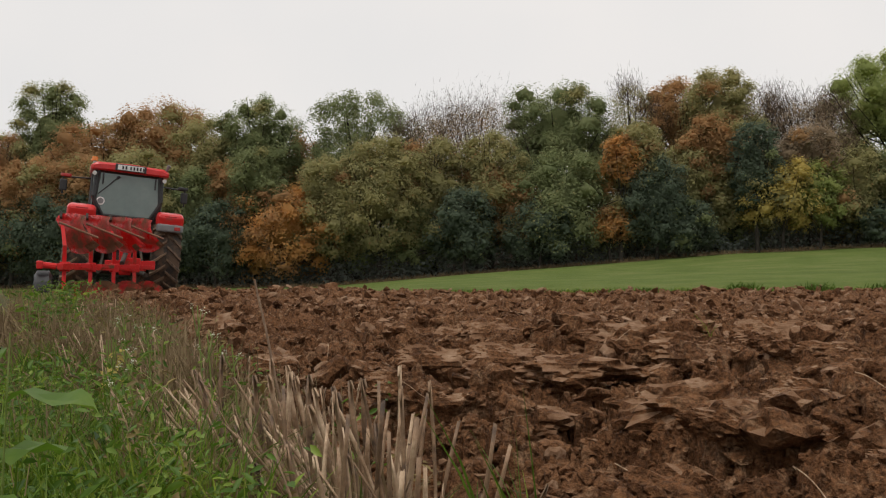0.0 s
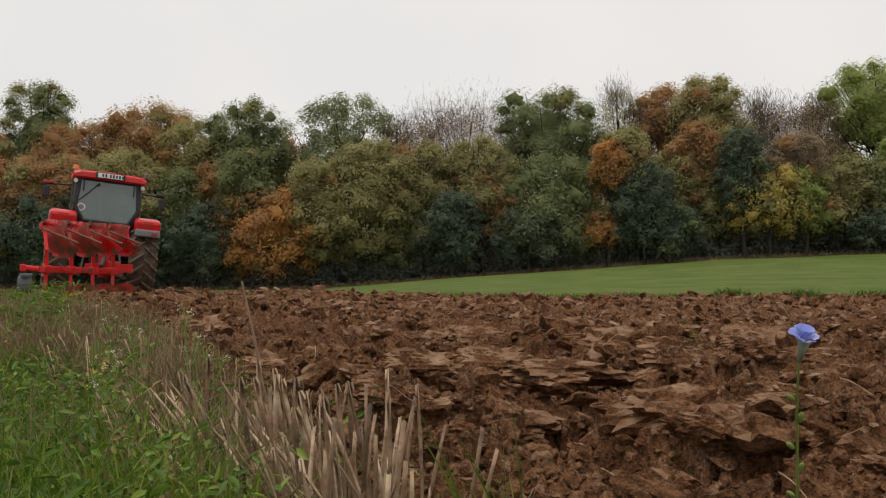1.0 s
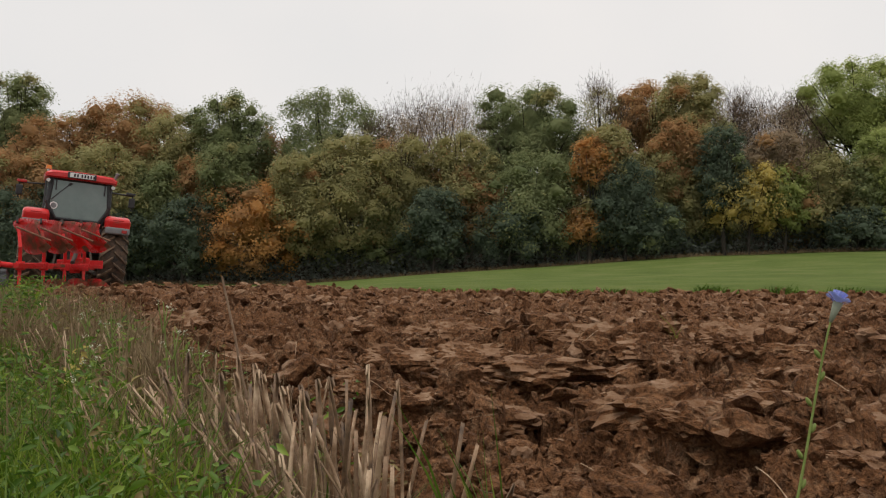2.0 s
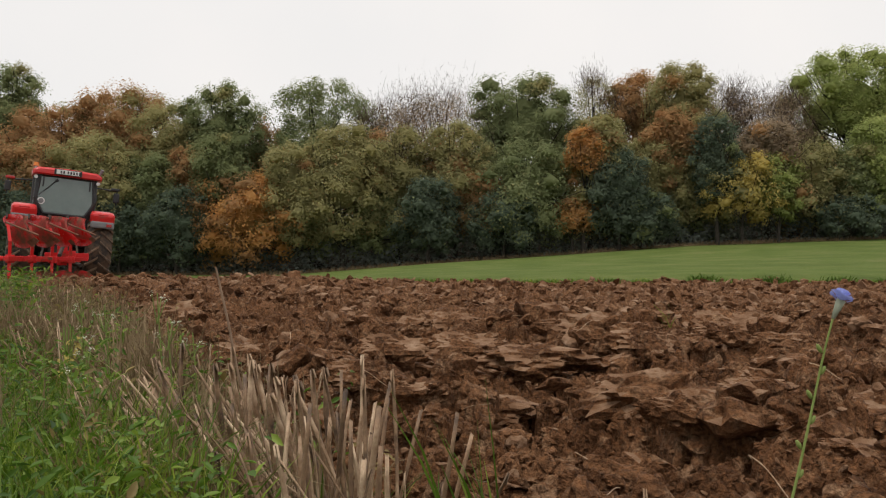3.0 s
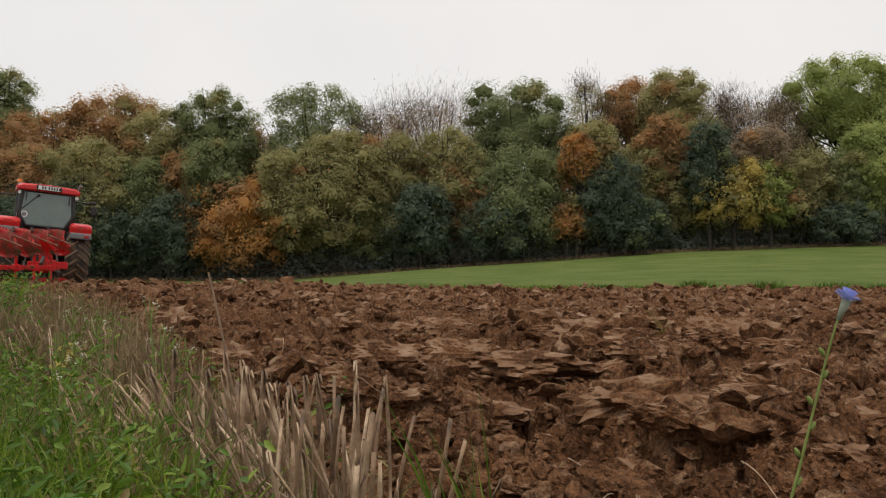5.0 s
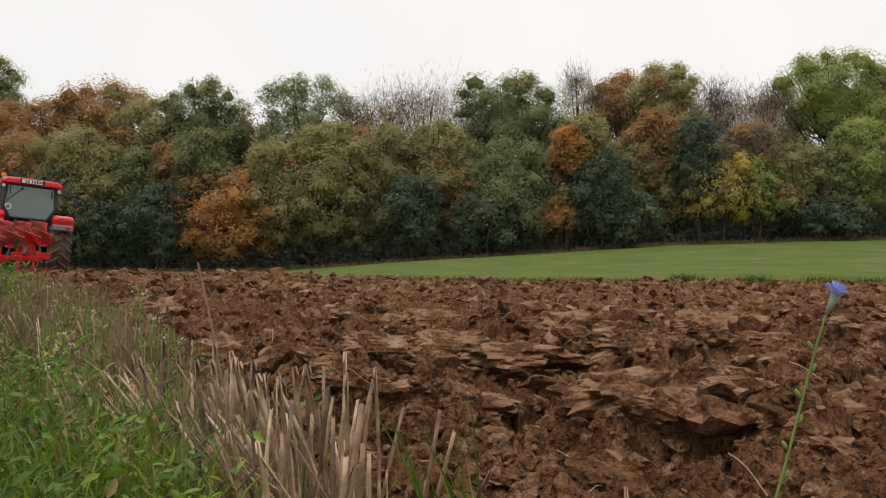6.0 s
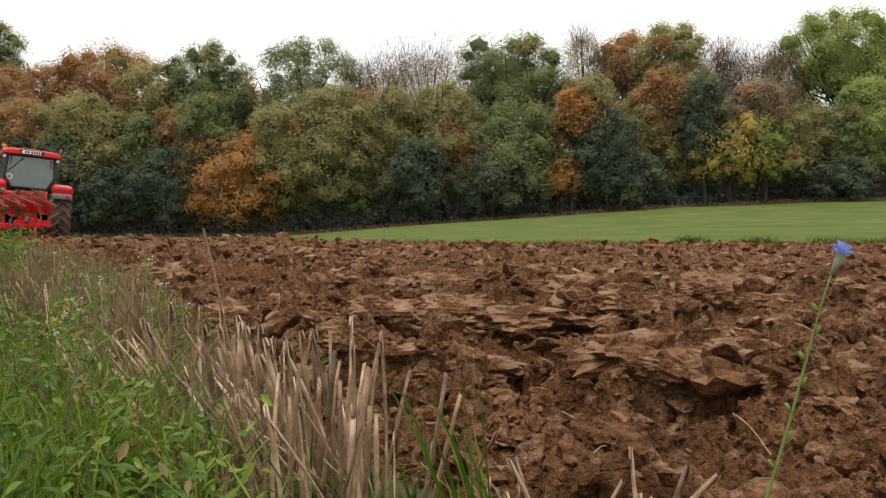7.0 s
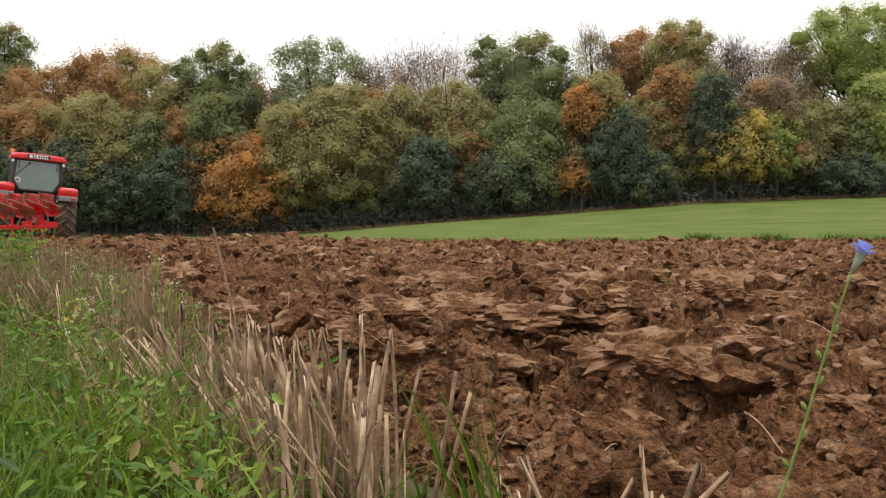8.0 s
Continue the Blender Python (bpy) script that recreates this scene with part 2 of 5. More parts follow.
def ground_sheet():
    """One sheet in rings round the eye: fine where it is near, coarse at the horizon, cut into verge, field, crop and wood floor."""
    th = np.radians(np.concatenate([np.linspace(-180, -36, 60)[:-1], np.linspace(-36, -31, 14)[:-1], np.linspace(-31, 30, 500), np.linspace(30, 72, 84)[1:], np.linspace(72, 180, 44)[1:]]))
    r = np.concatenate([[0.0005, 0.05, 0.2, 0.35, 0.5, 0.62, 0.75], np.geomspace(1.1, 9, 430), np.geomspace(9.05, 30, 120), np.geomspace(30.6, 120, 90), np.geomspace(135, 4000, 16)])
    T, Rr = np.meshgrid(th, r)
    x, y = Rr * np.sin(T) + 0.01, Rr * np.cos(T) - 0.012
    z = terrain(x, y)
    u, v = x * RN[0] + y * RN[1], x * HD[0] + y * HD[1]
    in_field = smooth(-0.05, 0.10, u - edge_u(v)) * smooth(0.4, -0.2, y - field_end(x) + 0.5 * vnoise(x * 0.8, x * 0, 8))
    ploughed = in_field * smooth(84, 66, np.abs(np.degrees(T)))
    far_soft = 1.0 / (1 + (Rr / 60.0) ** 2)
    z = z + ploughed * clods(x, y) * far_soft
    z = z + (1 - in_field) * 0.02 * fbm(x * 3, y * 3, 12, 3) * smooth(40, 10, Rr)
    n, m = x.shape
    vid = np.arange(n * m).reshape(n, m)
    a, b, c, d = vid[:-1, :-1], vid[:-1, 1:], vid[1:, 1:], vid[1:, :-1]
    quads = np.stack([a, d, c, b], -1).reshape(-1, 4)[:, ::-1]
    co = np.stack([x, y, z], -1).reshape(-1, 3)
    mid = co[quads].mean(1)
    fld = in_field.reshape(-1)[quads].mean(1) > 0.5
    um = mid[:, 0] * RN[0] + mid[:, 1] * RN[1]
    vm = mid[:, 0] * HD[0] + mid[:, 1] * HD[1]
    wood = (mid[:, 1] > 66) | (np.hypot(mid[:, 0], mid[:, 1]) > 130)
    verge = ~fld & (mid[:, 1] < 23.5) & (um < edge_u(vm) + 0.3)
    sets = (("ploughed_field", fld, SOIL, "freshly ploughed brown field of broken clods"),
            ("verge", verge & ~wood, VERGE, "grassy field margin with litter and moss"),
            ("crop_field", ~fld & ~verge & ~wood, MEADOW, "green field of young winter crop, rising gently"),
            ("ground", wood, WOODFLOOR, "wood floor of leaf litter reaching the horizon"))
    made = {}
    for name, pick, mat, label in sets:
        q = quads[pick]
        used, inv = np.unique(q, return_inverse=True)
        made[name] = tagged(new(name, mesh_from(name, co[used], inv.reshape(-1, 4), [mat], smooth=False)), label, "ground", kind="structure")
    return made


GROUND = ground_sheet()


def ground_z(x, y):
    return float(terrain(np.array([x]), np.array([y]))[0])


# ---- the wood ----
rng = np.random.default_rng(7)


def leaf_quads(centres, size, outward=None, wide=0.75):
    """One small leaf spray, flat and three-cornered, at each centre, turned roughly outward and up."""
    n = len(centres)
    nm = rng.normal(size=(n, 3)) * 0.3 + np.array([0, 0, 0.45])
    if outward is not None:
        nm += outward
    nm /= np.linalg.norm(nm, axis=1)[:, None]
    a = np.cross(nm, rng.normal(size=(n, 3)))
    a /= np.linalg.norm(a, axis=1)[:, None] + 1e-9
    b = np.cross(nm, a)
    s = size * rng.uniform(0.5, 1.3, (n, 1))
    a, b = a * s, b * s * wide
    v = np.stack([centres - a * 0.5 + b * 0.3, centres + a * 0.08 - b * 0.6, centres + a * 0.5 + b * 0.4], 1).reshape(-1, 3)
    return v, np.arange(3 * n).reshape(-1, 3)


def tube(points, radii, sides=6):
    """Vertices and quads of a bent, tapered tube."""
    pts = [Vector(p) for p in points]
    vs, fs = [], []
    for i, p in enumerate(pts):
        d = (pts[min(i + 1, len(pts) - 1)] - pts[max(i - 1, 0)]).normalized()
        e = d.orthogonal().normalized()
        g = d.cross(e)
        for k in range(sides):
            t = 2 * math.pi * k / sides
            vs.append(tuple(p + (e * math.cos(t) + g * math.sin(t)) * radii[i]))
    for i in range(len(pts) - 1):
        for k in range(sides):
            fs.append((i * sides + k, i * sides + (k + 1) % sides, (i + 1) * sides + (k + 1) % sides, (i + 1) * sides + k))
    return vs, fs


def join(pieces):
    vs, fs, o = [], [], 0
    for v, f in pieces:
        vs.append(np.asarray(v, float).reshape(-1, 3))
        fs.append(np.asarray(f, int) + o)
        o += len(vs[-1])
    return np.concatenate(vs), np.concatenate(fs)


MIXED = {"rust": "olive", "olive": "rust", "green": "olive", "teal": "green", "orange": "rust", "yellow": "olive", "lime": "olive", "brown": "rust"}


def filler_body():
    bm = bmesh.new()
    bmesh.ops.create_icosphere(bm, subdivisions=2, radius=1)
    v = np.array([p.co[:] for p in bm.verts])
    f = np.array([[p.index for p in q.verts] for q in bm.faces])
    bm.free()
    return v, f


FILLER = filler_body()


def tree(x, y, height, width, leaf, label, low=0.15, fill=1.0, size=0.19, bare=False, sparse=False, lean=0.0):
    """A broad-leaved tree: tapered trunk with limbs, and a crown of leaf sprays in uneven clumps."""
    z0 = ground_z(x, y) - 0.1
    root = tagged(new("tree"), label, "tree", group="trees of the wood's edge")
    root.matrix_world = pose(x, y, z0)
    w = width / 2
    pieces = []
    top = Vector((lean, 0, height * 0.82))
    r0 = 0.012 * height + 0.03
    trunk = [(lean * s + 0.12 * math.sin(5 * s + x), 0.1 * math.sin(4 * s + y), height * 0.82 * s) for s in np.linspace(0, 1, 7)]
    pieces.append(tube(trunk, [r0 * (1.25 - 1.1 * s) for s in np.linspace(0, 1, 7)], 8))
    nclump = int((26 if not sparse else 24) * fill * max(1.0, height * width / 70))
    cl = []
    for i in range(nclump):
        s = rng.uniform(0, 1) ** 0.8
        zz = height * (low + (0.97 - low) * s)
        env = w * (0.55 + 0.62 * math.sin(math.pi * min(1, max(0, (s * 0.86 + 0.12)))) ** 0.8) * (1 - 0.55 * max(0, s - 0.72) / 0.28)
        rr = env * rng.uniform(0.25, 1.0) ** 0.5
        t = rng.uniform(0, 2 * math.pi)
        cl.append((lean * s + rr * math.cos(t), rr * 0.8 * math.sin(t), zz))
    cl = np.array(cl)
    for c in cl[:: 1 if bare else 3 if sparse else 2]:
        s0 = rng.uniform(0.25, 0.8) * min(1, c[2] / (height * 0.8))
        p0 = Vector((lean * s0, 0, height * 0.82 * s0))
        p2 = Vector(c)
        p1 = p0.lerp(p2, 0.5) + Vector((0, 0, -0.05 * height * rng.uniform(-0.2, 1)))
        pieces.append(tube([p0, p1, p2], [r0 * 0.38, r0 * 0.24, 0.02], 5))
    v, f = join(pieces)
    ob = new("trunk", mesh_from("trunk", v, f, [BARK], smooth=True))
    ob.parent = root
    if bare:
        tw = []
        for c in cl:
            n = 190
            st = c + rng.normal(size=(n, 3)) * w * 0.22
            way = rng.normal(size=(n, 3)) * 0.85 + np.array([0, 0, 1.0]) + (c - np.array([0, 0, height * 0.55])) * 0.12
            way /= np.linalg.norm(way, axis=1)[:, None]
            L = rng.uniform(0.25, 0.75, (n, 1))
            side = np.cross(way, rng.normal(size=(n, 3)))
            side /= np.linalg.norm(side, axis=1)[:, None]
            side *= 0.013
            q = np.stack([st - side, st + side, st + way * L + side * 0.3, st + way * L - side * 0.3], 1).reshape(-1, 3)
            tw.append((q, np.arange(4 * n).reshape(-1, 4)))
        v, f = join(tw)
        ob = new("brushwood", mesh_from("brushwood", v, f, [TWIG]))
        ob.parent = root
    total = int(360 * height * (1 - low) * width * fill * (0.65 if bare else 1.1 if sparse else 1.0))
    mid = height * (low + 1.0) / 2
    half = height * (1.0 - low) / 2
    lobes = [(0.0, 0.0, mid - (0.25 if sparse else 0.03) * half, w * 0.84, half * (0.55 if sparse else 0.90), 0.30)]
    nl = 90 if sparse else 46
    for i in range(nl):
        s = (i + rng.uniform()) / nl
        zz = mid + half * (2 * s - 1) * 0.90
        ring = w * math.sqrt(max(0.03, 1 - (1.75 * s - 0.80) ** 2)) * rng.uniform(0.55, 1.0)
        t = 2.4 * i + rng.uniform(0, 1.2)
        size_l = w * (rng.uniform(0.12, 0.23) if sparse else rng.uniform(0.18, 0.36))
        lobes.append((ring * math.cos(t), ring * 0.8 * math.sin(t), zz - size_l * 0.3, size_l, size_l * rng.uniform(0.5, 0.8), 0.70 / nl))
    pts, outs, kind, hulls, hull_kind = [], [], [], [], []
    for lx, ly, lz, lr, lh, share in lobes:
        n = int(total * share)
        kind.append(np.full(n, int(share < 0.3 and rng.uniform() < (0.4 if leaf == "orange" else 0.3 if leaf == "rust" else 0.35 if leaf == "yellow" else 0.06))))
        d = rng.normal(size=(n, 3)) + np.array([0, 0, 0.35])
        d /= np.linalg.norm(d, axis=1)[:, None]
        lump = np.zeros(n)
        for _ in range(5):
            k = rng.normal(size=3)
            k *= rng.uniform(2.5, 8) / np.linalg.norm(k)
            lump += np.sin(d @ k + rng.uniform(0, 6.3)) / 5 ** 0.5
        # added solid body inside the lobe, leaf-coloured, keeps gaps from going black
        if not bare and not (sparse and share < 0.1):
            hv = FILLER[0] * ((0.50 if share > 0.2 else 0.40) + 0.08 * rng.normal(size=(len(FILLER[0]), 1)))
            hz = -0.35 * lr * (hv[:, 0] ** 2 + hv[:, 1] ** 2)
            hulls.append((np.array([lx + lean * 0.6, ly, lz]) + hv * np.array([lr, lr, lh]) + np.stack([hz * 0, hz * 0, hz], 1), FILLER[1]))
            hull_kind.append(np.full(len(FILLER[1]), kind[-1][0] if n else 0))
        reach = (0.9 + 0.24 * lump) * rng.uniform(0.1, 1.0, n) ** 0.22
        droop = np.zeros((n, 3))
        droop[:, 2] = -0.35 * lr * (d[:, 0] ** 2 + d[:, 1] ** 2) * reach ** 2
        pts.append(np.array([lx + lean * 0.6, ly, lz]) + d * reach[:, None] * np.array([lr, lr, lh]) + droop + rng.normal(size=(n, 3)) * 0.14)
        outs.append(0.65 * d + 0.35 * np.array([lx / w, ly / w, (lz - mid) / half]))
    pts, outs, kind = np.concatenate(pts), np.concatenate(outs), np.concatenate(kind)
    kind = np.where(rng.uniform(size=len(kind)) < 0.03, 1 - kind, kind)
    keep = pts[:, 2] > 0.2
    v, f = leaf_quads(pts[keep], size * (1.0 if not bare else 0.7), outs[keep])
    me = mesh_from("crown", v, f, [LEAVES[leaf], LEAVES[MIXED[leaf]]], index=kind[keep])
    soft_n = outs[keep] + np.array([0, 0, 0.3]) + rng.normal(size=(int(keep.sum()), 3)) * 0.03
    soft_n /= np.linalg.norm(soft_n, axis=1)[:, None]
    me.polygons.foreach_set("use_smooth", np.full(len(me.polygons), True))
    if len(me.vertices) == 3 * len(soft_n):
        me.normals_split_custom_set_from_vertices(np.repeat(soft_n, 3, axis=0))
    ob = new("crown", me)
    ob.parent = root
    if hulls:
        hv, hf = join(hulls)
        ob = new("crown_clumps", mesh_from("crown_clumps", hv, hf, [LEAVES[leaf], LEAVES[MIXED[leaf]]], smooth=True, index=np.concatenate(hull_kind)))
        ob.parent = root
    return root


LENS = 784 / math.tan(radians(27.5))
NOTE = {"olive": "olive-green", "green": "dark green", "lime": "light yellow-green", "rust": "rust-brown", "orange": "orange autumn",
        "yellow": "yellow autumn", "brown": "grey-brown", "teal": "shade-dark blue-green"}


def plant(bearing, top, across, depth, leaf, **more):
    """A tree by its bearing (tangent to the right), the tangent of its top over the eye, its width as a tangent and its depth."""
    x = bearing * depth
    h = EYE[2] + top * depth - ground_z(x, depth) + 0.1
    kind = "bare-branched tree with few %s leaves" if more.get("bare") else "tree in sparse %s leaf" if more.get("sparse") else "tree in full %s leaf"
    return tree(x, depth, h, across * depth, leaf, (kind % NOTE[leaf]) + " at the wood's edge", **more)


def px(x):
    return (x - 784) / LENS


def up(y):
    return (441 - y) / LENS


WOOD_BACK = [
    (-190, 150, 190, "rust"), (-90, 190, 150, "rust"), (8, 97, 125, "green"), (100, 168, 170, "rust"), (215, 138, 190, "rust"),
    (300, 165, 130, "olive"), (382, 128, 125, "green"), (455, 205, 110, "rust"), (560, 128, 215, "green"), (690, 148, 120, "brown"),
    (775, 126, 170, "brown"), (920, 114, 190, "green"), (1050, 95, 100, "olive"), (1145, 108, 150, "rust"), (1205, 92, 130, "olive"),
    (1272, 115, 110, "brown"), (1350, 132, 140, "brown"), (1398, 122, 90, "brown"), (1505, 64, 190, "lime"), (1640, 90, 190, "olive"), (1790, 80, 200, "rust")]
# low teal trees: dark leaf colour put where the wood's foot lies in shade
WOOD_FRONT = [
    (-130, 255, 170, "rust"), (-20, 225, 150, "rust"), (70, 225, 150, "rust"), (165, 212, 180, "olive"), (262, 248, 120, "green"), (340, 232, 110, "rust"),
    (435, 283, 185, "orange"), (380, 215, 100, "green"), (520, 225, 140, "olive"), (605, 192, 160, "olive"), (700, 198, 150, "olive"), (755, 292, 120, "teal"),
    (800, 188, 140, "olive"), (30, 290, 150, "teal"), (-70, 300, 140, "teal"), (205, 330, 120, "teal"), (120, 285, 140, "teal"), (310, 310, 130, "teal"),
    (545, 310, 120, "green"), (660, 310, 110, "green"), (890, 315, 130, "teal"), (1130, 315, 130, "teal")]
WOOD_EDGE = [
    (1235, 320, 110, "green"), (1420, 320, 110, "olive"), (1500, 320, 120, "teal"), (845, 280, 100, "rust"), (930, 228, 190, "green"), (1032, 203, 75, "orange"),
    (1012, 328, 80, "orange"), (1042, 262, 120, "olive"), (1090, 240, 120, "teal"), (1060, 180, 110, "olive"), (1150, 215, 120, "olive"), (1195, 165, 130, "rust"),
    (1225, 250, 110, "olive"), (1264, 178, 85, "teal"), (1312, 248, 130, "yellow"), (1372, 245, 90, "lime"), (1355, 190, 120, "brown"), (1440, 230, 130, "olive"),
    (1500, 235, 110, "green"), (1555, 180, 130, "lime"), (1680, 200, 170, "olive")]
# how high the leaves begin on the trees whose crown hangs clear of the ground
FOOT = {1032: 0.62, 1012: 0.42, 1312: 0.28, 1372: 0.28, 435: 0.16, 845: 0.3, 1264: 0.3, 1195: 0.5, 1060: 0.5, 1355: 0.5, 380: 0.45}
BARE = {690, 775, 1272, 1350, 1398, 1050}
for bx, ty, wd, kind in WOOD_BACK:
    plant(px(bx), up(ty + (13 if bx in BARE else -10)), wd / LENS * (1.12 if bx in BARE else 1.24), 73 + 2.0 * math.sin(bx), kind, bare=bx in BARE, sparse=bx == 560, low=0.36)
for bx, ty, wd, kind in WOOD_FRONT + WOOD_EDGE:
    plant(px(bx), up(ty), wd / LENS * 1.12, 65.2 if wd < 100 or kind in ("yellow", "teal") else 67.5 + 1.3 * math.sin(bx * 1.7), kind, low=FOOT.get(bx, 0.19))


def undergrowth():
    """Dark brush under and behind the trees: countless leaf sprays on thin stems."""
    n = 70000
    x = rng.uniform(-62, 62, n)
    y = 65.4 + 16 * rng.uniform(0, 1, n) ** 1.5
    hmax = 1.5 + 1.0 * np.sin(x * 0.9) * np.sin(x * 0.37 + 1) + (y - 65) * 0.5
    z = terrain(x, y) + np.clip(rng.uniform(0, 1, n) ** 0.8 * hmax, 0.05, None)
    v, f = leaf_quads(np.stack([x, y, z], 1), 0.32)
    tagged(new("undergrowth", mesh_from("undergrowth", v, f, [BRUSH])), "dark tangled brush under the trees of the wood", "undergrowth", kind="stuff")
    n = 12000
    x = rng.uniform(-60, 60, n)
    y = 64.6 + 1.6 * rng.uniform(0, 1, n) + 0.3 * np.sin(x)
    z = terrain(x, y)
    L = rng.uniform(0.06, 0.36, n)
    st = np.stack([x, y, z], 1)
    ln = np.stack([rng.normal(0, 0.12, n), rng.normal(0, 0.1, n), L], 1)
    sd = np.stack([np.full(n, 0.018), np.zeros(n), np.zeros(n)], 1)
    v = np.stack([st - sd, st + sd, st + ln + sd * 0.2, st + ln - sd * 0.2], 1).reshape(-1, 3)
    tagged(new("dry_grass", mesh_from("dry_grass", v, np.arange(4 * n).reshape(-1, 4), [DRYGRASS])), "strip of dry brown grass along the foot of the wood", "grass", kind="stuff")


# brush leaves, greyed and lightened: haze under the trees put into the colour
BRUSH = foliage("hazed_brush_leaves", [(0.06, 0.07, 0.062), (0.10, 0.112, 0.095), (0.15, 0.15, 0.12)])
DRYGRASS = material("dry_grass", [(0.10, 0.066, 0.034), (0.22, 0.155, 0.085), (0.33, 0.25, 0.145)], per="island", scale=2, rough=0.85, spec=0.2, sheer=0.2)
undergrowth()


# ---- clods on the ploughed field ----
def soil_z(x, y):
    x, y = np.asarray(x, float), np.asarray(y, float)
    return terrain(x, y) + clods(x, y) / (1 + (np.hypot(x, y) / 60.0) ** 2)


def clod_shape(level, cuts, flat, rough, knobs=0.26):
    """A broken lump: a ball cut by planes, knobbed and flattened."""
    bm = bmesh.new()
    bmesh.ops.create_icosphere(bm, subdivisions=level, radius=1)
    v = np.array([p.co[:] for p in bm.verts])
    f = np.array([[p.index for p in q.verts] for q in bm.faces])
    bm.free()
    for _ in range(cuts):
        n = rng.normal(size=3)
        n /= np.linalg.norm(n)
        over = np.clip(v @ n - rng.uniform(0.3, 0.7), 0, None)
        v = v - over[:, None] * n
    knob = sum(np.sin(v @ (rng.normal(size=3) * k) + rng.uniform(0, 6.3)) / k for k in (2.5, 3.5, 5, 7, 9, 12))
    v = v * (1 + knobs * knob[:, None])
    if level > 2:
        s, f1 = rng.uniform(0, 50), 4.0
        for amp in (0.14, 0.10, 0.065):
            lump = vnoise(v[:, 0] * f1 + s, v[:, 1] * f1 + 0.8 * f1 * v[:, 2], 301) + vnoise(v[:, 1] * f1 - s, v[:, 2] * f1 + 0.6 * f1 * v[:, 0], 302)
            v = v * (1 + amp * (0.4 - np.abs(lump)))[:, None]
            f1 *= 2.1
    v = v * (1 + rng.normal(size=(len(v), 1)) * rough)
    return v * np.array([1, rng.uniform(0.55, 0.95), flat]), f


def pale_top_faces(v, f, share):
    """Which faces of a lump get the paler cut-soil colour: the flat upper ones, where sky light is put into the colour.
    """
    n = np.cross(v[f[:, 1]] - v[f[:, 0]], v[f[:, 2]] - v[f[:, 0]])
    n /= np.linalg.norm(n, axis=1)[:, None] + 1e-9
    m = v[f].mean(1)
    return ((n[:, 2] > 0.72) & (vnoise(m[:, 0] * 3.1 + 7, m[:, 1] * 3.1, 77) < share)).astype(int)


def clod_stuff():
    near = [clod_shape(2, 5, rng.uniform(0.4, 0.8), 0.10) for _ in range(18)]
    far = [clod_shape(1, 4, rng.uniform(0.35, 0.7), 0.14) for _ in range(10)]
    pieces = []
    for r0, r1, count, shapes, s0, s1, power in ((1.4, 3.4, 9000, far, 0.005, 0.028, 1.6), (1.2, 3.2, 2400, near, 0.012, 0.055, 2.0), (3.0, 6.5, 8000, far, 0.008, 0.035, 1.5), (3.0, 6.0, 1600, near, 0.016, 0.09, 2.4), (6.0, 8.5, 900, near, 0.025, 0.11, 2.2), (8.5, 12.0, 4200, far, 0.035, 0.12, 2.2), (12.0, 24.0, 5200, far, 0.05, 0.17, 2)):
        r = np.sqrt(rng.uniform(r0 ** 2, r1 ** 2, count))
        th = np.radians(rng.uniform(-33, 33, count))
        x, y = r * np.sin(th), r * np.cos(th)
        u, v = x * RN[0] + y * RN[1], x * HD[0] + y * HD[1]
        ok = (u > edge_u(v) + 0.05) & (y < field_end(x) - 0.2)
        x, y = x[ok], y[ok]
        z = soil_z(x, y)
        s = s0 + (s1 - s0) * rng.uniform(0, 1, len(x)) ** power
        for i in range(len(x)):
            vv, ff = shapes[i % len(shapes)]
            e = Euler((rng.normal() * 0.5, rng.normal() * 0.5, rng.uniform(0, 6.3))).to_matrix()
            pieces.append((vv * s[i] @ np.array(e).T + np.array([x[i], y[i], z[i] + s[i] * 0.1]), ff))
    tint = np.concatenate([np.full(len(ff), int(rng.uniform() < (0.05 if vv[0][1] < 4.5 else 0.13))) for vv, ff in pieces])
    v, f = join(pieces)
    flat = [clod_shape(1, 3, rng.uniform(0.16, 0.3), 0.10, 0.3) for _ in range(8)]
    chips = []
    for r0, r1, count, s0, s1 in ((2.0, 6.0, 500, 0.010, 0.035), (6.0, 22.0, 1900, 0.03, 0.12)):
        r = np.sqrt(rng.uniform(r0 ** 2, r1 ** 2, count))
        th = np.radians(rng.uniform(-33, 33, count))
        x, y = r * np.sin(th), r * np.cos(th)
        ok = (x * RN[0] + y * RN[1] > edge_u(x * HD[0] + y * HD[1]) + 0.15) & (y < field_end(x) - 0.3)
        x, y = x[ok], y[ok]
        z = soil_z(x, y)
        for i in range(len(x)):
            s = s0 + (s1 - s0) * rng.uniform() ** 1.8
            vv, ff = flat[i % 8]
            e = Euler((rng.normal(0.15, 0.3), rng.normal() * 0.3, rng.uniform(0, 6.3))).to_matrix()
            chips.append((vv * s @ np.array(e).T + np.array([x[i], y[i], z[i] + 0.004 + s * 0.15]), ff))
    cv, cf = join(chips)
    tagged(new("sliced_clods", mesh_from("sliced_clods", cv, cf, [SLICED_LIT])), "flat lighter slices of soil lying on the clods", "soil", kind="stuff")
    tagged(new("crumbled_clods", mesh_from("crumbled_clods", v, f, [SOIL, SLICED_LIT], index=tint)), "countless crumbled lumps of turned brown soil", "soil", kind="stuff")


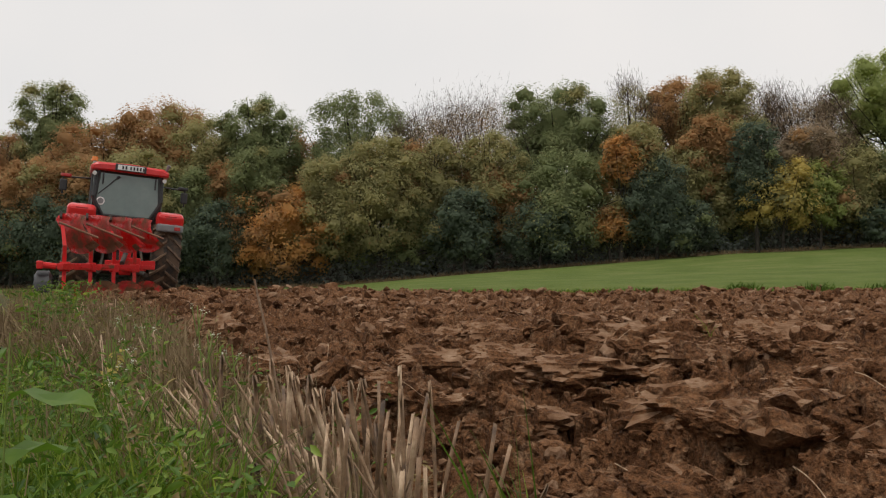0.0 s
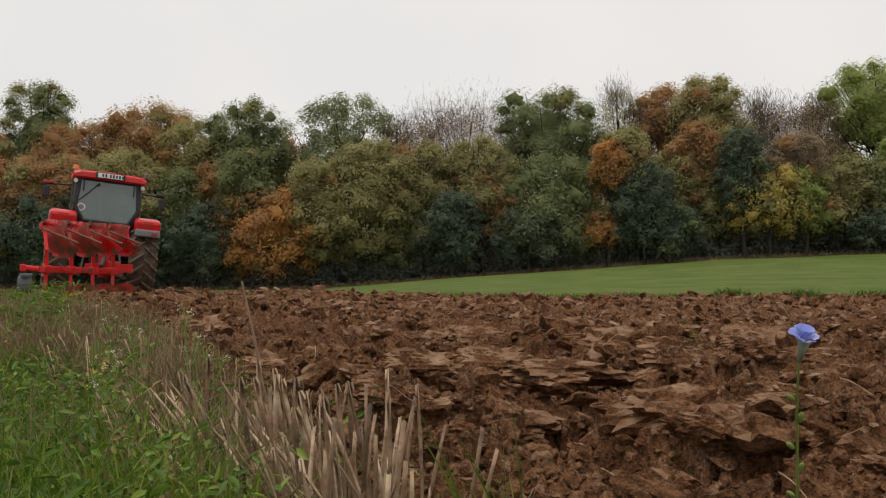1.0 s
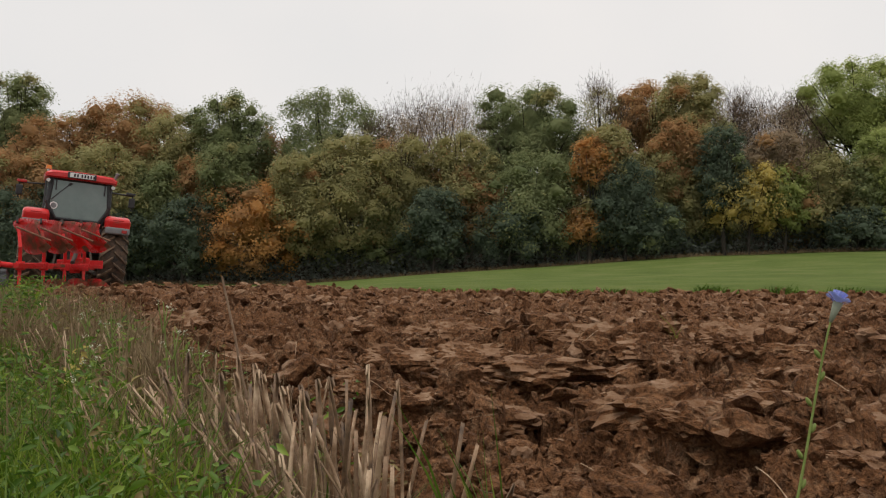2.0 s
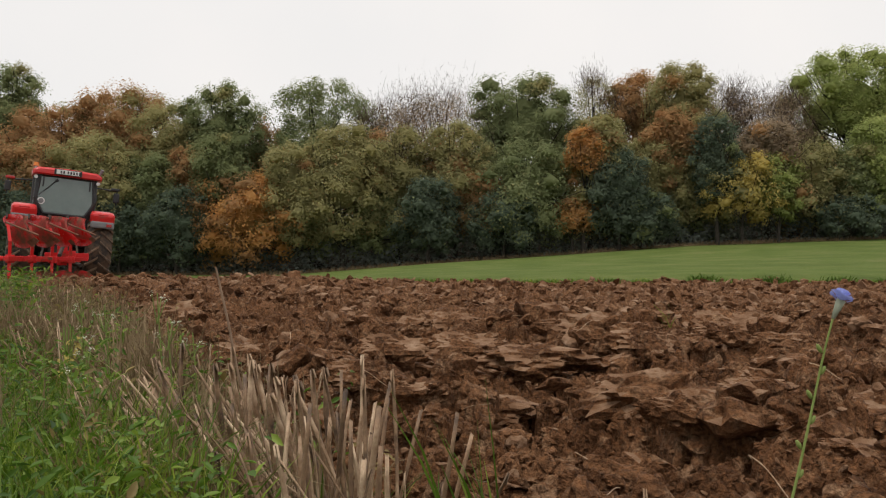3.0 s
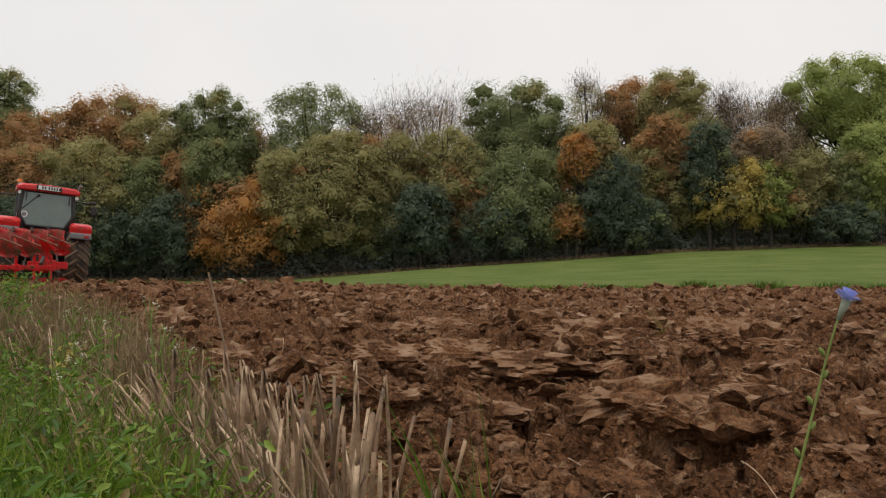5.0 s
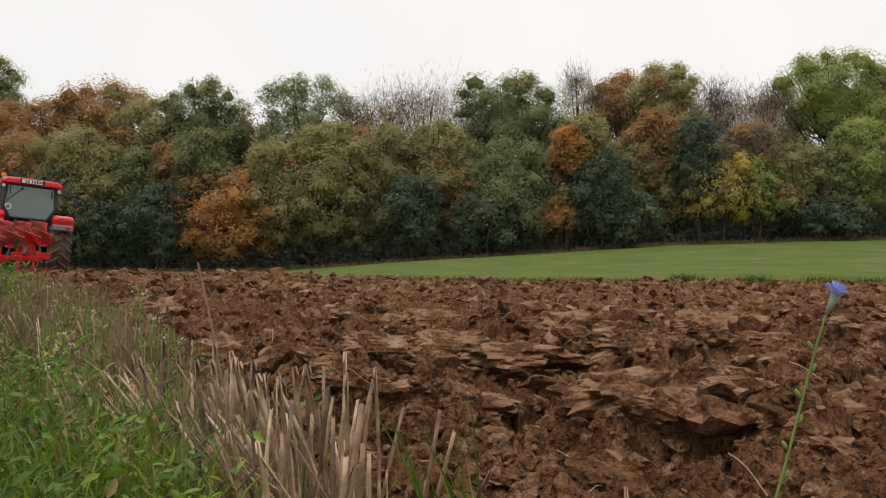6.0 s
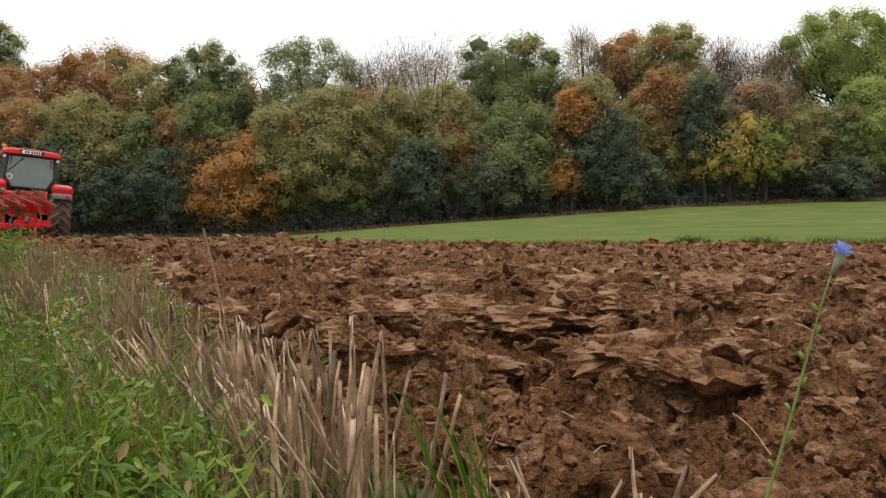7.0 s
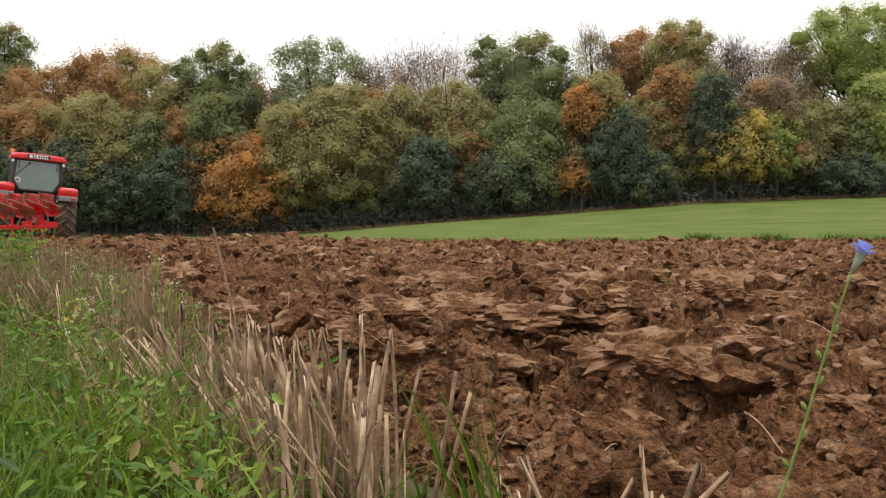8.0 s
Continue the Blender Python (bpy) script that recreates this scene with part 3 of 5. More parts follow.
def clod_pieces():
    """The larger clods near the margin, each a piece of the field; slabs are paler on top, plough-cut face and sky
    light put into one colour.
    """
    slabs, lumps = [], []
    for fl in (0.46, 0.56, 0.62, 0.7, 0.58, 0.5):
        v, f = clod_shape(4, 3, fl, 0.014, 0.34)
        slabs.append(mesh_from("clod", v, f, [SOIL, SLICED_LIT], index=pale_top_faces(v, f, 0.15)))
    for fl in (0.5, 0.6, 0.7, 0.55, 0.65, 0.75, 0.6, 0.5):
        v, f = clod_shape(3, 5, fl, 0.04, 0.34)
        lumps.append(mesh_from("clod", v, f, [SOIL, SLICED_LIT], index=pale_top_faces(v, f, -0.2)))
    big = [(0.40, 3.85, 0.28, 0.07), (0.92, 2.72, 0.27, 0.06), (0.70, 2.85, 0.22, 0.05), (-0.24, 3.7, 0.14, 0.04), (-0.30, 3.2, 0.14, 0.03), (1.72, 4.5, 0.17, 0.05), (1.18, 3.3, 0.15, 0.05),
           (1.36, 2.78, 0.24, 0.05), (1.75, 2.95, 0.2, 0.04), (0.1, 4.6, 0.18, 0.05), (1.0, 4.3, 0.2, 0.05), (0.75, 5.2, 0.2, 0.05), (2.2, 4.9, 0.22, 0.05)]
    spots = [(x, y, s * 0.8, dz - 0.01, True) for x, y, s, dz in big]
    while len(spots) < 270:
        r, th = rng.uniform(1.6, 8.5), radians(rng.uniform(-27, 31))
        x, y = r * math.sin(th), r * math.cos(th)
        if x * RN[0] + y * RN[1] > 1.05:
            spots.append((x, y, min(1, r / 3.6) * (0.05 + 0.16 * rng.uniform() ** 2), 0.0, rng.uniform() < 0.22))
    for k, (x, y, s, dz, slab) in enumerate(spots):
        ob = new("clod", (slabs if slab else lumps)[k % (6 if slab else 8)])
        ob.parent = GROUND["ploughed_field"]
        z = float(soil_z(np.array([x]), np.array([y]))[0])
        flat = k < len(big)
        turn = rng.normal(4, 14) if slab else rng.uniform(0, 360)
        stretch = Matrix.Diagonal((s * (1.35 if slab else 1), s * (0.9 if slab else 1), s * (0.8 if flat else 1), 1))
        ob.matrix_world = pose(x, y, z + dz + s * 0.08, rng.normal(6 if flat else 8, 4 if flat else 10), rng.normal(0, 3 if flat else 12), turn) @ stretch



# ---- small modelling helpers ----
def part(name, bm, mat, parent, label="", shade=False):
    """Links a bmesh as one mesh object under a thing or a part."""
    bmesh.ops.recalc_face_normals(bm, faces=bm.faces)
    me = bpy.data.meshes.new(name)
    bm.to_mesh(me)
    bm.free()
    me.materials.append(mat)
    if shade:
        me.polygons.foreach_set("use_smooth", np.full(len(me.polygons), True))
    ob = new(name, me)
    ob.parent = parent
    return tagged(ob, label)


def box(bm, at, size, bevel=0.0, turn=(0, 0, 0), seg=2):
    m = pose(*at, *turn) @ Matrix.Diagonal((*size, 1))
    made = bmesh.ops.create_cube(bm, size=1, matrix=m)
    if bevel:
        edges = list({e for v in made["verts"] for e in v.link_edges})
        bmesh.ops.bevel(bm, geom=edges, offset=bevel, segments=seg, affect="EDGES", profile=0.6)


def rod(bm, p0, p1, r0, r1=None, sides=10):
    p0, p1 = Vector(p0), Vector(p1)
    d = p1 - p0
    m = Matrix.Translation((p0 + p1) / 2) @ d.to_track_quat("Z", "Y").to_matrix().to_4x4()
    bmesh.ops.create_cone(bm, cap_ends=True, segments=sides, radius1=r0, radius2=r0 if r1 is None else r1, depth=d.length, matrix=m)


def prism(bm, outline, x0, x1):
    """An outline in (y, z), drawn from x0 to x1."""
    a = [bm.verts.new((x0, y, z)) for y, z in outline]
    b = [bm.verts.new((x1, y, z)) for y, z in outline]
    bm.faces.new(a)
    bm.faces.new(b[::-1])
    for i in range(len(a)):
        j = (i + 1) % len(a)
        bm.faces.new((a[i], b[i], b[j], a[j]))


def loft(bm, rings, closed=True):
    """Skins equal rings of points one after another, with both ends shut."""
    vs = [[bm.verts.new(p) for p in ring] for ring in rings]
    n = len(vs[0])
    for r, s in zip(vs, vs[1:]):
        for i in range(n if closed else n - 1):
            j = (i + 1) % n
            bm.faces.new((r[i], r[j], s[j], s[i]))
    if closed:
        bm.faces.new(vs[0][::-1])
        bm.faces.new(vs[-1])


def lathe(bm, profile, seg=48):
    """A profile of (x, radius) turned round the x axis."""
    rings = [[bm.verts.new((x, r * math.cos(2 * math.pi * k / seg), r * math.sin(2 * math.pi * k / seg))) for x, r in profile] for k in range(seg)]
    for k in range(seg):
        a, b = rings[k], rings[(k + 1) % seg]
        for i in range(len(profile) - 1):
            bm.faces.new((a[i], b[i], b[i + 1], a[i + 1]))


# ---- tractor ----
MUD = (0.13, 0.075, 0.042)
RED = material("red_tractor_paint", [(0.50, 0.011, 0.013), (0.62, 0.026, 0.024)], scale=2, rough=0.3, spec=0.5, dirt=(0.28, 0.07, 0.045), dirt_at=0.66, dirt_scale=2.5, bump=0.05)
PLOUGHRED = material("muddy_red_paint", [(0.52, 0.011, 0.013), (0.66, 0.026, 0.024)], scale=3, rough=0.42, spec=0.3, dirt=MUD, dirt_at=0.60, dirt_scale=4, bump=0.2)
SHARE = material("mud_smeared_mouldboard", [(0.52, 0.014, 0.015), (0.64, 0.03, 0.026)], scale=3, rough=0.27, spec=0.5, dirt=(0.19, 0.10, 0.06), dirt_at=0.53, dirt_scale=2.2, bump=0.2)
CAKED = material("mud_caked_mouldboard", [(0.44, 0.014, 0.015), (0.56, 0.03, 0.026)], scale=3, rough=0.6, spec=0.2, dirt=(0.15, 0.075, 0.036), dirt_at=0.44, dirt_scale=3, bump=0.5)
CLAY = material("soil_smeared_steel", [(0.13, 0.055, 0.03), (0.24, 0.13, 0.075)], scale=7, rough=0.75, spec=0.2, dirt=(0.40, 0.03, 0.025), dirt_at=0.63, dirt_scale=5, bump=0.4)
GREYP = material("grey_plastic", [(0.15, 0.15, 0.155), (0.22, 0.22, 0.22)], scale=5, rough=0.5, bump=0.1)
BLACKP = material("black_plastic", [(0.012, 0.012, 0.013), (0.03, 0.03, 0.032)], scale=6, rough=0.5, dirt=(0.06, 0.045, 0.035), dirt_at=0.62)
RUBBER = material("muddy_tyre_rubber", [(0.025, 0.022, 0.02), (0.06, 0.048, 0.038)], scale=6, rough=0.85, dirt=(0.12, 0.078, 0.05), dirt_at=0.48, dirt_scale=5, bump=0.6, bump_scale=30)
LUG = material("muddy_lug_rubber", [(0.045, 0.036, 0.03), (0.10, 0.075, 0.055)], scale=8, rough=0.85, dirt=(0.19, 0.125, 0.08), dirt_at=0.46, dirt_scale=7, bump=0.6, bump_scale=30)
RUST = material("rusty_bar", [(0.16, 0.07, 0.04), (0.26, 0.12, 0.07)], scale=8, rough=0.75, dirt=MUD, dirt_at=0.55, bump=0.3)
CHASSIS = material("dark_cast_iron", [(0.03, 0.026, 0.024), (0.07, 0.055, 0.045)], scale=6, rough=0.65, dirt=(0.10, 0.065, 0.04), dirt_at=0.55, bump=0.3)
RIM = material("rim_paint", [(0.30, 0.28, 0.26), (0.42, 0.4, 0.38)], scale=4, rough=0.5, dirt=MUD, dirt_at=0.5, dirt_scale=5)
# tinted glass; its pale base colour stands in for the reflected sky
GLASS = material("sky_paled_tinted_glass", [(0.13, 0.18, 0.165), (0.19, 0.25, 0.228)], scale=1.5, rough=0.12, spec=0.8)
AMBER = material("amber_lens", [(0.65, 0.16, 0.02), (0.75, 0.22, 0.03)], scale=9, rough=0.25)
LAMPRED = material("red_lens", [(0.34, 0.01, 0.01), (0.42, 0.02, 0.015)], scale=9, rough=0.2)
LENSW = material("clear_lens", [(0.62, 0.62, 0.6), (0.75, 0.75, 0.72)], scale=9, rough=0.2)
WHITE = material("white_plate", [(0.68, 0.68, 0.66), (0.78, 0.78, 0.76)], scale=9, rough=0.4)
GLASS.node_tree.nodes["Principled BSDF"].inputs["Alpha"].default_value = 0.9


def wheel(parent, x, y, radius, width, lugs, rim_r):
    """Rim with dished disc, tyre with chevron lugs; turns about its own x axis."""
    side = 1 if x > 0 else -1
    bm = bmesh.new()
    w = width / 2
    lathe(bm, [(-w * 0.8, rim_r), (-w * 0.75, rim_r * 0.93), (-w * 0.3, rim_r * 0.88), (side * w * 0.25, rim_r * 0.82), (side * w * 0.2, rim_r * 0.45), (side * w * 0.45, rim_r * 0.4),
               (side * w * 0.45, 0.01)], 32)
    lathe(bm, [(w * 0.8, rim_r), (w * 0.75, rim_r * 0.93), (w * 0.3, rim_r * 0.88)], 32)
    for k in range(8):
        t = math.pi * k / 4
        rod(bm, (side * w * 0.44, rim_r * 0.3 * math.cos(t), rim_r * 0.3 * math.sin(t)), (side * w * 0.52, rim_r * 0.3 * math.cos(t), rim_r * 0.3 * math.sin(t)), 0.022, sides=6)
    rim = part("wheel", bm, RIM, parent, "muddy grey wheel rim", True)
    rim.location = (x, y, radius)
    bm = bmesh.new()
    body = radius * 0.945
    lathe(bm, [(-w * 0.8, rim_r), (-w * 0.98, rim_r * 1.15), (-w * 1.03, (rim_r + body) / 2), (-w * 0.96, body * 0.95), (-w * 0.8, body * 0.99), (0, body),
               (w * 0.8, body * 0.99), (w * 0.96, body * 0.95), (w * 1.03, (rim_r + body) / 2), (w * 0.98, rim_r * 1.15), (w * 0.8, rim_r)], 56)
    part("tyre", bm, RUBBER, rim, "black farm tyre caked in mud", True)
    for s in (-1, 1):
        bm = bmesh.new()
        rings = []
        for q in (0.02, 0.5, 1.0):
            t = q * 0.30 * (0.86 / radius)
            hw = (0.020 + 0.012 * q) / radius
            lo, hi = body * (0.985 - 0.04 * (q == 1.0)), radius * (1.0 - 0.035 * (q == 1.0))
            rings.append([(s * w * q, rr * math.cos(t + dt), rr * math.sin(t + dt)) for rr, dt in ((lo, -hw * 1.5), (hi, -hw), (hi, hw), (lo, hw * 1.5))])
        loft(bm, rings)
        first = part("lug", bm, LUG, rim)
        for k in range(lugs):
            ob = first if k == 0 else new("lug", first.data)
            ob.parent = rim
            ob.rotation_euler = (2 * math.pi * (k + (0.5 if s > 0 else 0)) / lugs, 0, 0)
    return rim


def fender(parent, side):
    """Wide rear mudguard: an arched red shell with a grey light panel at its back."""
    bm = bmesh.new()
    x0, x1 = side * 0.60, side * 1.15
    rings = []
    R = 1.03
    for k in range(15):
        t = radians(20 + 112 * k / 14)
        c, s = math.cos(t), math.sin(t)
        yy, zz = R * c * 1.0, 0.92 + R * s
        inn = 0.04
        cut = 0.05
        rings.append([(x0, yy, zz), (x1 - side * cut, yy, zz), (x1, yy * 0.965, 0.92 + (zz - 0.92) * 0.955), (x1, yy * 0.90, 0.92 + (zz - 0.92) * 0.9),
                      (x1 - side * inn, yy * 0.90, 0.92 + (zz - 0.92) * 0.9), (x1 - side * (cut + 0.03), yy * 0.955, 0.92 + (zz - 0.92) * 0.955), (x0, yy * 0.955, 0.92 + (zz - 0.92) * 0.955)])
    loft(bm, rings)
    f = part("mudguard", bm, RED, parent, "arched red rear mudguard")
    bm = bmesh.new()
    xc = side * 0.875
    box(bm, (xc, -0.72, 1.74), (0.56, 0.36, 0.32), 0.115, (14, 0, 0), 4)
    part("fender_back", bm, RED, f, "red mudguard back with rounded corners")
    bm = bmesh.new()
    box(bm, (xc, -0.84, 1.575), (0.54, 0.20, 0.16), 0.035)
    p = part("light_panel", bm, GREYP, f, "grey plastic light panel")
    bm = bmesh.new()
    box(bm, (xc, -0.885, 1.79), (0.24, 0.04, 0.09), 0.012, (14, 0, 0))
    part("tail_light", bm, LAMPRED, f, "red tail light in the mudguard")
    bm = bmesh.new()
    box(bm, (side * 1.02, -0.945, 1.57), (0.12, 0.02, 0.07), 0.008)
    part("reflector", bm, LAMPRED, f)
    return f


def frame_strip(bm, pts, y, w=0.05, t=0.05):
    """A closed frame of bars through the points (x, z) in the plane y."""
    for (xa, za), (xb, zb) in zip(pts, pts[1:] + pts[:1]):
        rod(bm, (xa, y, za), (xb, y, zb), w / 2, sides=8)


def build_tractor():
    T = tagged(new("tractor"), "red farm tractor with muddy tyres ploughing the field", "tractor")
    wheels = [wheel(T, s * 0.86, 0, 0.92, 0.60, 21, 0.50) for s in (-1, 1)]
    fronts = [wheel(T, s * 0.80, 2.55, 0.60, 0.42, 18, 0.33) for s in (-1, 1)]
    for s in (-1, 1):
        fender(T, s)
    bm = bmesh.new()
    box(bm, (0, 0.3, 0.86), (0.52, 1.5, 0.55), 0.06)
    box(bm, (0, 1.7, 0.85), (0.44, 1.9, 0.42), 0.05)
    part("gearbox", bm, CHASSIS, T)
    bm = bmesh.new()
    rod(bm, (-0.75, 0, 0.92), (0.75, 0, 0.92), 0.13, sides=16)
    part("rear_axle", bm, CHASSIS, T)
    bm = bmesh.new()
    rod(bm, (-0.66, 2.55, 0.60), (0.66, 2.55, 0.60), 0.09, sides=12)
    part("front_axle", bm, CHASSIS, T)
    # bonnet
    bm = bmesh.new()
    rings = []
    for yy, wd, lo, hi in ((1.15, 0.42, 1.02, 1.78), (2.0, 0.42, 0.98, 1.74), (2.9, 0.40, 0.95, 1.63), (3.3, 0.36, 0.92, 1.5), (3.42, 0.28, 0.95, 1.32)):
        rings.append([(-wd, yy, lo), (-wd, yy, hi - 0.12), (-wd + 0.12, yy, hi), (wd - 0.12, yy, hi), (wd, yy, hi - 0.12), (wd, yy, lo)])
    loft(bm, rings)
    part("bonnet", bm, RED, T, "long red engine bonnet")
    bm = bmesh.new()
    for k in range(7):
        box(bm, (0, 3.44, 1.0 + 0.05 * k), (0.5, 0.03, 0.025), 0.005)
    part("grille", bm, BLACKP, T)
    bm = bmesh.new()
    for k in range(6):
        box(bm, (-0.25 + 0.1 * k, 3.62, 0.72), (0.085, 0.34, 0.42), 0.025)
    part("front_weight", bm, CHASSIS, T)
    bm = bmesh.new()
    rod(bm, (0.52, 1.25, 1.3), (0.52, 1.25, 2.55), 0.055, sides=14)
    rod(bm, (0.52, 1.25, 1.5), (0.52, 1.25, 2.1), 0.085, sides=14)
    part("exhaust_pipe", bm, CHASSIS, T)
    for s in (-1, 1):
        bm = bmesh.new()
        box(bm, (s * 0.58, 0.95, 0.80), (0.30, 0.62, 0.50), 0.05)
        t = part("fuel_tank" if s < 0 else "tool_box", bm, BLACKP, T)
        bm = bmesh.new()
        for k in range(3):
            box(bm, (s * 0.80, 1.05, 0.52 + 0.25 * k), (0.22, 0.26, 0.03), 0.008)
        part("step", bm, CHASSIS, T)
    # cab
    bm = bmesh.new()
    box(bm, (0, 0.25, 1.30), (1.16, 1.5, 0.62), 0.06)
    part("cab_base", bm, BLACKP, T)
    for s in (-1, 1):
        for (xb, yb, zb), (xt, yt, zt) in (((0.52, -0.42, 1.66), (0.67, -0.46, 2.12)), ((0.67, -0.46, 2.12), (0.64, -0.40, 2.68)), ((0.70, 0.35, 1.3), (0.70, 0.35, 2.68)), ((0.66, 1.05, 1.3), (0.66, 0.95, 2.68))):
            bm = bmesh.new()
            rod(bm, (s * xb, yb, zb), (s * xt, yt, zt), 0.05, sides=8)
            part("cab_pillar", bm, BLACKP, T)
    outline = [(-0.60, 2.66), (-0.65, 2.06), (-0.47, 1.74), (0.47, 1.74), (0.65, 2.06), (0.60, 2.66)]
    bm = bmesh.new()
    frame_strip(bm, outline, -0.47, 0.07)
    wf = part("rear_window_frame", bm, BLACKP, T)
    bm = bmesh.new()
    a = [bm.verts.new((x, -0.475, z)) for x, z in outline]
    b = [bm.verts.new((x, -0.465, z)) for x, z in outline]
    bm.faces.new(a), bm.faces.new(b[::-1])
    for i in range(6):
        bm.faces.new((a[i], b[i], b[(i + 1) % 6], a[(i + 1) % 6]))
    part("rear_pane", bm, GLASS, wf, "grey-green rear window pane with sky reflection in its colour")
    bm = bmesh.new()
    rod(bm, (-0.60, -0.50, 2.16), (-0.25, -0.50, 2.54), 0.012, sides=6)
    rod(bm, (-0.25, -0.50, 2.54), (-0.2, -0.49, 2.58), 0.03, sides=8)
    part("wiper", bm, BLACKP, wf)
    for xx in (-0.52, 0.53):
        bm = bmesh.new()
        box(bm, (xx, -0.495, 2.50), (0.03, 0.02, 0.24), 0.005)
        part("hinge", bm, BLACKP, wf)
    bm = bmesh.new()
    rod(bm, (-0.53, -0.49, 2.03), (-0.53, -0.48, 2.03), 0.085, sides=24)
    st = part("sticker", bm, WHITE, wf, "round white speed sticker")
    bm = bmesh.new()
    rod(bm, (-0.53, -0.494, 2.03), (-0.53, -0.489, 2.03), 0.06, sides=24)
    part("sticker_print", bm, GREYP, st)
    for s in (-1, 1):
        bm = bmesh.new()
        box(bm, (s * 0.70, -0.06, 2.15), (0.012, 0.74, 1.0))
        part("side_pane", bm, GLASS, T)
        bm = bmesh.new()
        box(bm, (s * 0.69, 0.68, 2.0), (0.012, 0.58, 1.3))
        part("door_pane", bm, GLASS, T)
    bm = bmesh.new()
    box(bm, (0, 1.0, 2.15), (1.26, 0.012, 1.0), 0, (4, 0, 0))
    part("windscreen", bm, GLASS, T)
    bm = bmesh.new()
    box(bm, (0, 0.15, 1.72), (0.5, 0.5, 0.14), 0.05)
    box(bm, (0, -0.10, 2.05), (0.46, 0.14, 0.6), 0.05)
    part("driver_seat", bm, BLACKP, T)
    # roof
    bm = bmesh.new()
    rings = []
    for yy, wd, lo, hi in ((-0.62, 0.73, 2.70, 2.80), (-0.58, 0.77, 2.67, 2.845), (-0.2, 0.78, 2.67, 2.88), (0.5, 0.78, 2.67, 2.90), (1.1, 0.76, 2.67, 2.86), (1.22, 0.70, 2.70, 2.79)):
        rings.append([(-wd, yy, lo), (-wd - 0.01, yy, (lo + hi) / 2), (-wd + 0.10, yy, hi - 0.01), (0, yy, hi + 0.015), (wd - 0.10, yy, hi - 0.01), (wd + 0.01, yy, (lo + hi) / 2), (wd, yy, lo)])
    loft(bm, rings)
    roof = part("cab_roof", bm, RED, T, "red cab roof")
    bm = bmesh.new()
    box(bm, (0.0, -0.635, 2.765), (0.62, 0.03, 0.14), 0.01)
    hold = part("plate_holder", bm, BLACKP, roof)
    bm = bmesh.new()
    box(bm, (0.0, -0.655, 2.765), (0.53, 0.008, 0.105), 0.003)
    pl = part("plate", bm, WHITE, hold, "white registration plate")
    for k in range(7):
        bm = bmesh.new()
        box(bm, (-0.16 + 0.064 * k + (0.03 if k > 1 else 0), -0.662, 2.765), (0.036, 0.006, 0.07))
        part("plate_bar", bm, BLACKP, pl, "dark bar on the plate")
    bm = bmesh.new()
    rod(bm, (-0.72, -0.50, 2.76), (-0.72, -0.50, 2.85), 0.03, sides=10)
    bc = part("beacon_stem", bm, LENSW, T)
    bm = bmesh.new()
    rod(bm, (-0.72, -0.50, 2.85), (-0.72, -0.50, 2.94), 0.07, 0.055, sides=16)
    part("beacon", bm, AMBER, bc, "amber warning beacon")
    for s in (-1, 1):
        bm = bmesh.new()
        rod(bm, (s * 0.70, -0.50, 2.60), (s * 0.70, -0.60, 2.59), 0.040, 0.044, sides=16)
        part("work_lamp", bm, LENSW, T, "round work lamp under the roof")
        bm = bmesh.new()
        rod(bm, (s * 0.72, 0.95, 2.62), (s * 1.30, 0.85, 2.58), 0.02, sides=8)
        rod(bm, (s * 1.30, 0.85, 2.60), (s * 1.30, 0.85, 2.2), 0.018, sides=8)
        arm = part("mirror_arm", bm, BLACKP, T)
        bm = bmesh.new()
        box(bm, (s * 1.29, 0.82, 2.40), (0.15, 0.06, 0.25), 0.025)
        part("mirror", bm, BLACKP, arm, "black wing mirror")
        bm = bmesh.new()
        box(bm, (s * 1.25, 0.84, 2.62), (0.22, 0.08, 0.07), 0.02)
        part("marker_lamp", bm, LAMPRED if s < 0 else BLACKP, arm)
        bm = bmesh.new()
        rod(bm, (s * 0.36, -0.35, 0.62), (s * 0.46, -1.25, 0.55), 0.045, sides=10)
        part("lower_link", bm, CHASSIS, T)
        bm = bmesh.new()
        rod(bm, (s * 0.33, -0.45, 1.25), (s * 0.42, -0.95, 0.60), 0.028, sides=8)
        part("lift_rod", bm, CHASSIS, T)
    bm = bmesh.new()
    rod(bm, (0.74, -0.2, 2.82), (0.80, -0.25, 2.98), 0.02, 0.045, sides=8)
    part("aerial", bm, GREYP, T)
    bm = bmesh.new()
    rod(bm, (0, -0.35, 1.05), (0, -1.35, 1.10), 0.035, sides=10)
    part("top_link", bm, CHASSIS, T)
    return T, wheels, fronts


TRACTOR, REAR_WHEELS, FRONT_WHEELS = build_tractor()


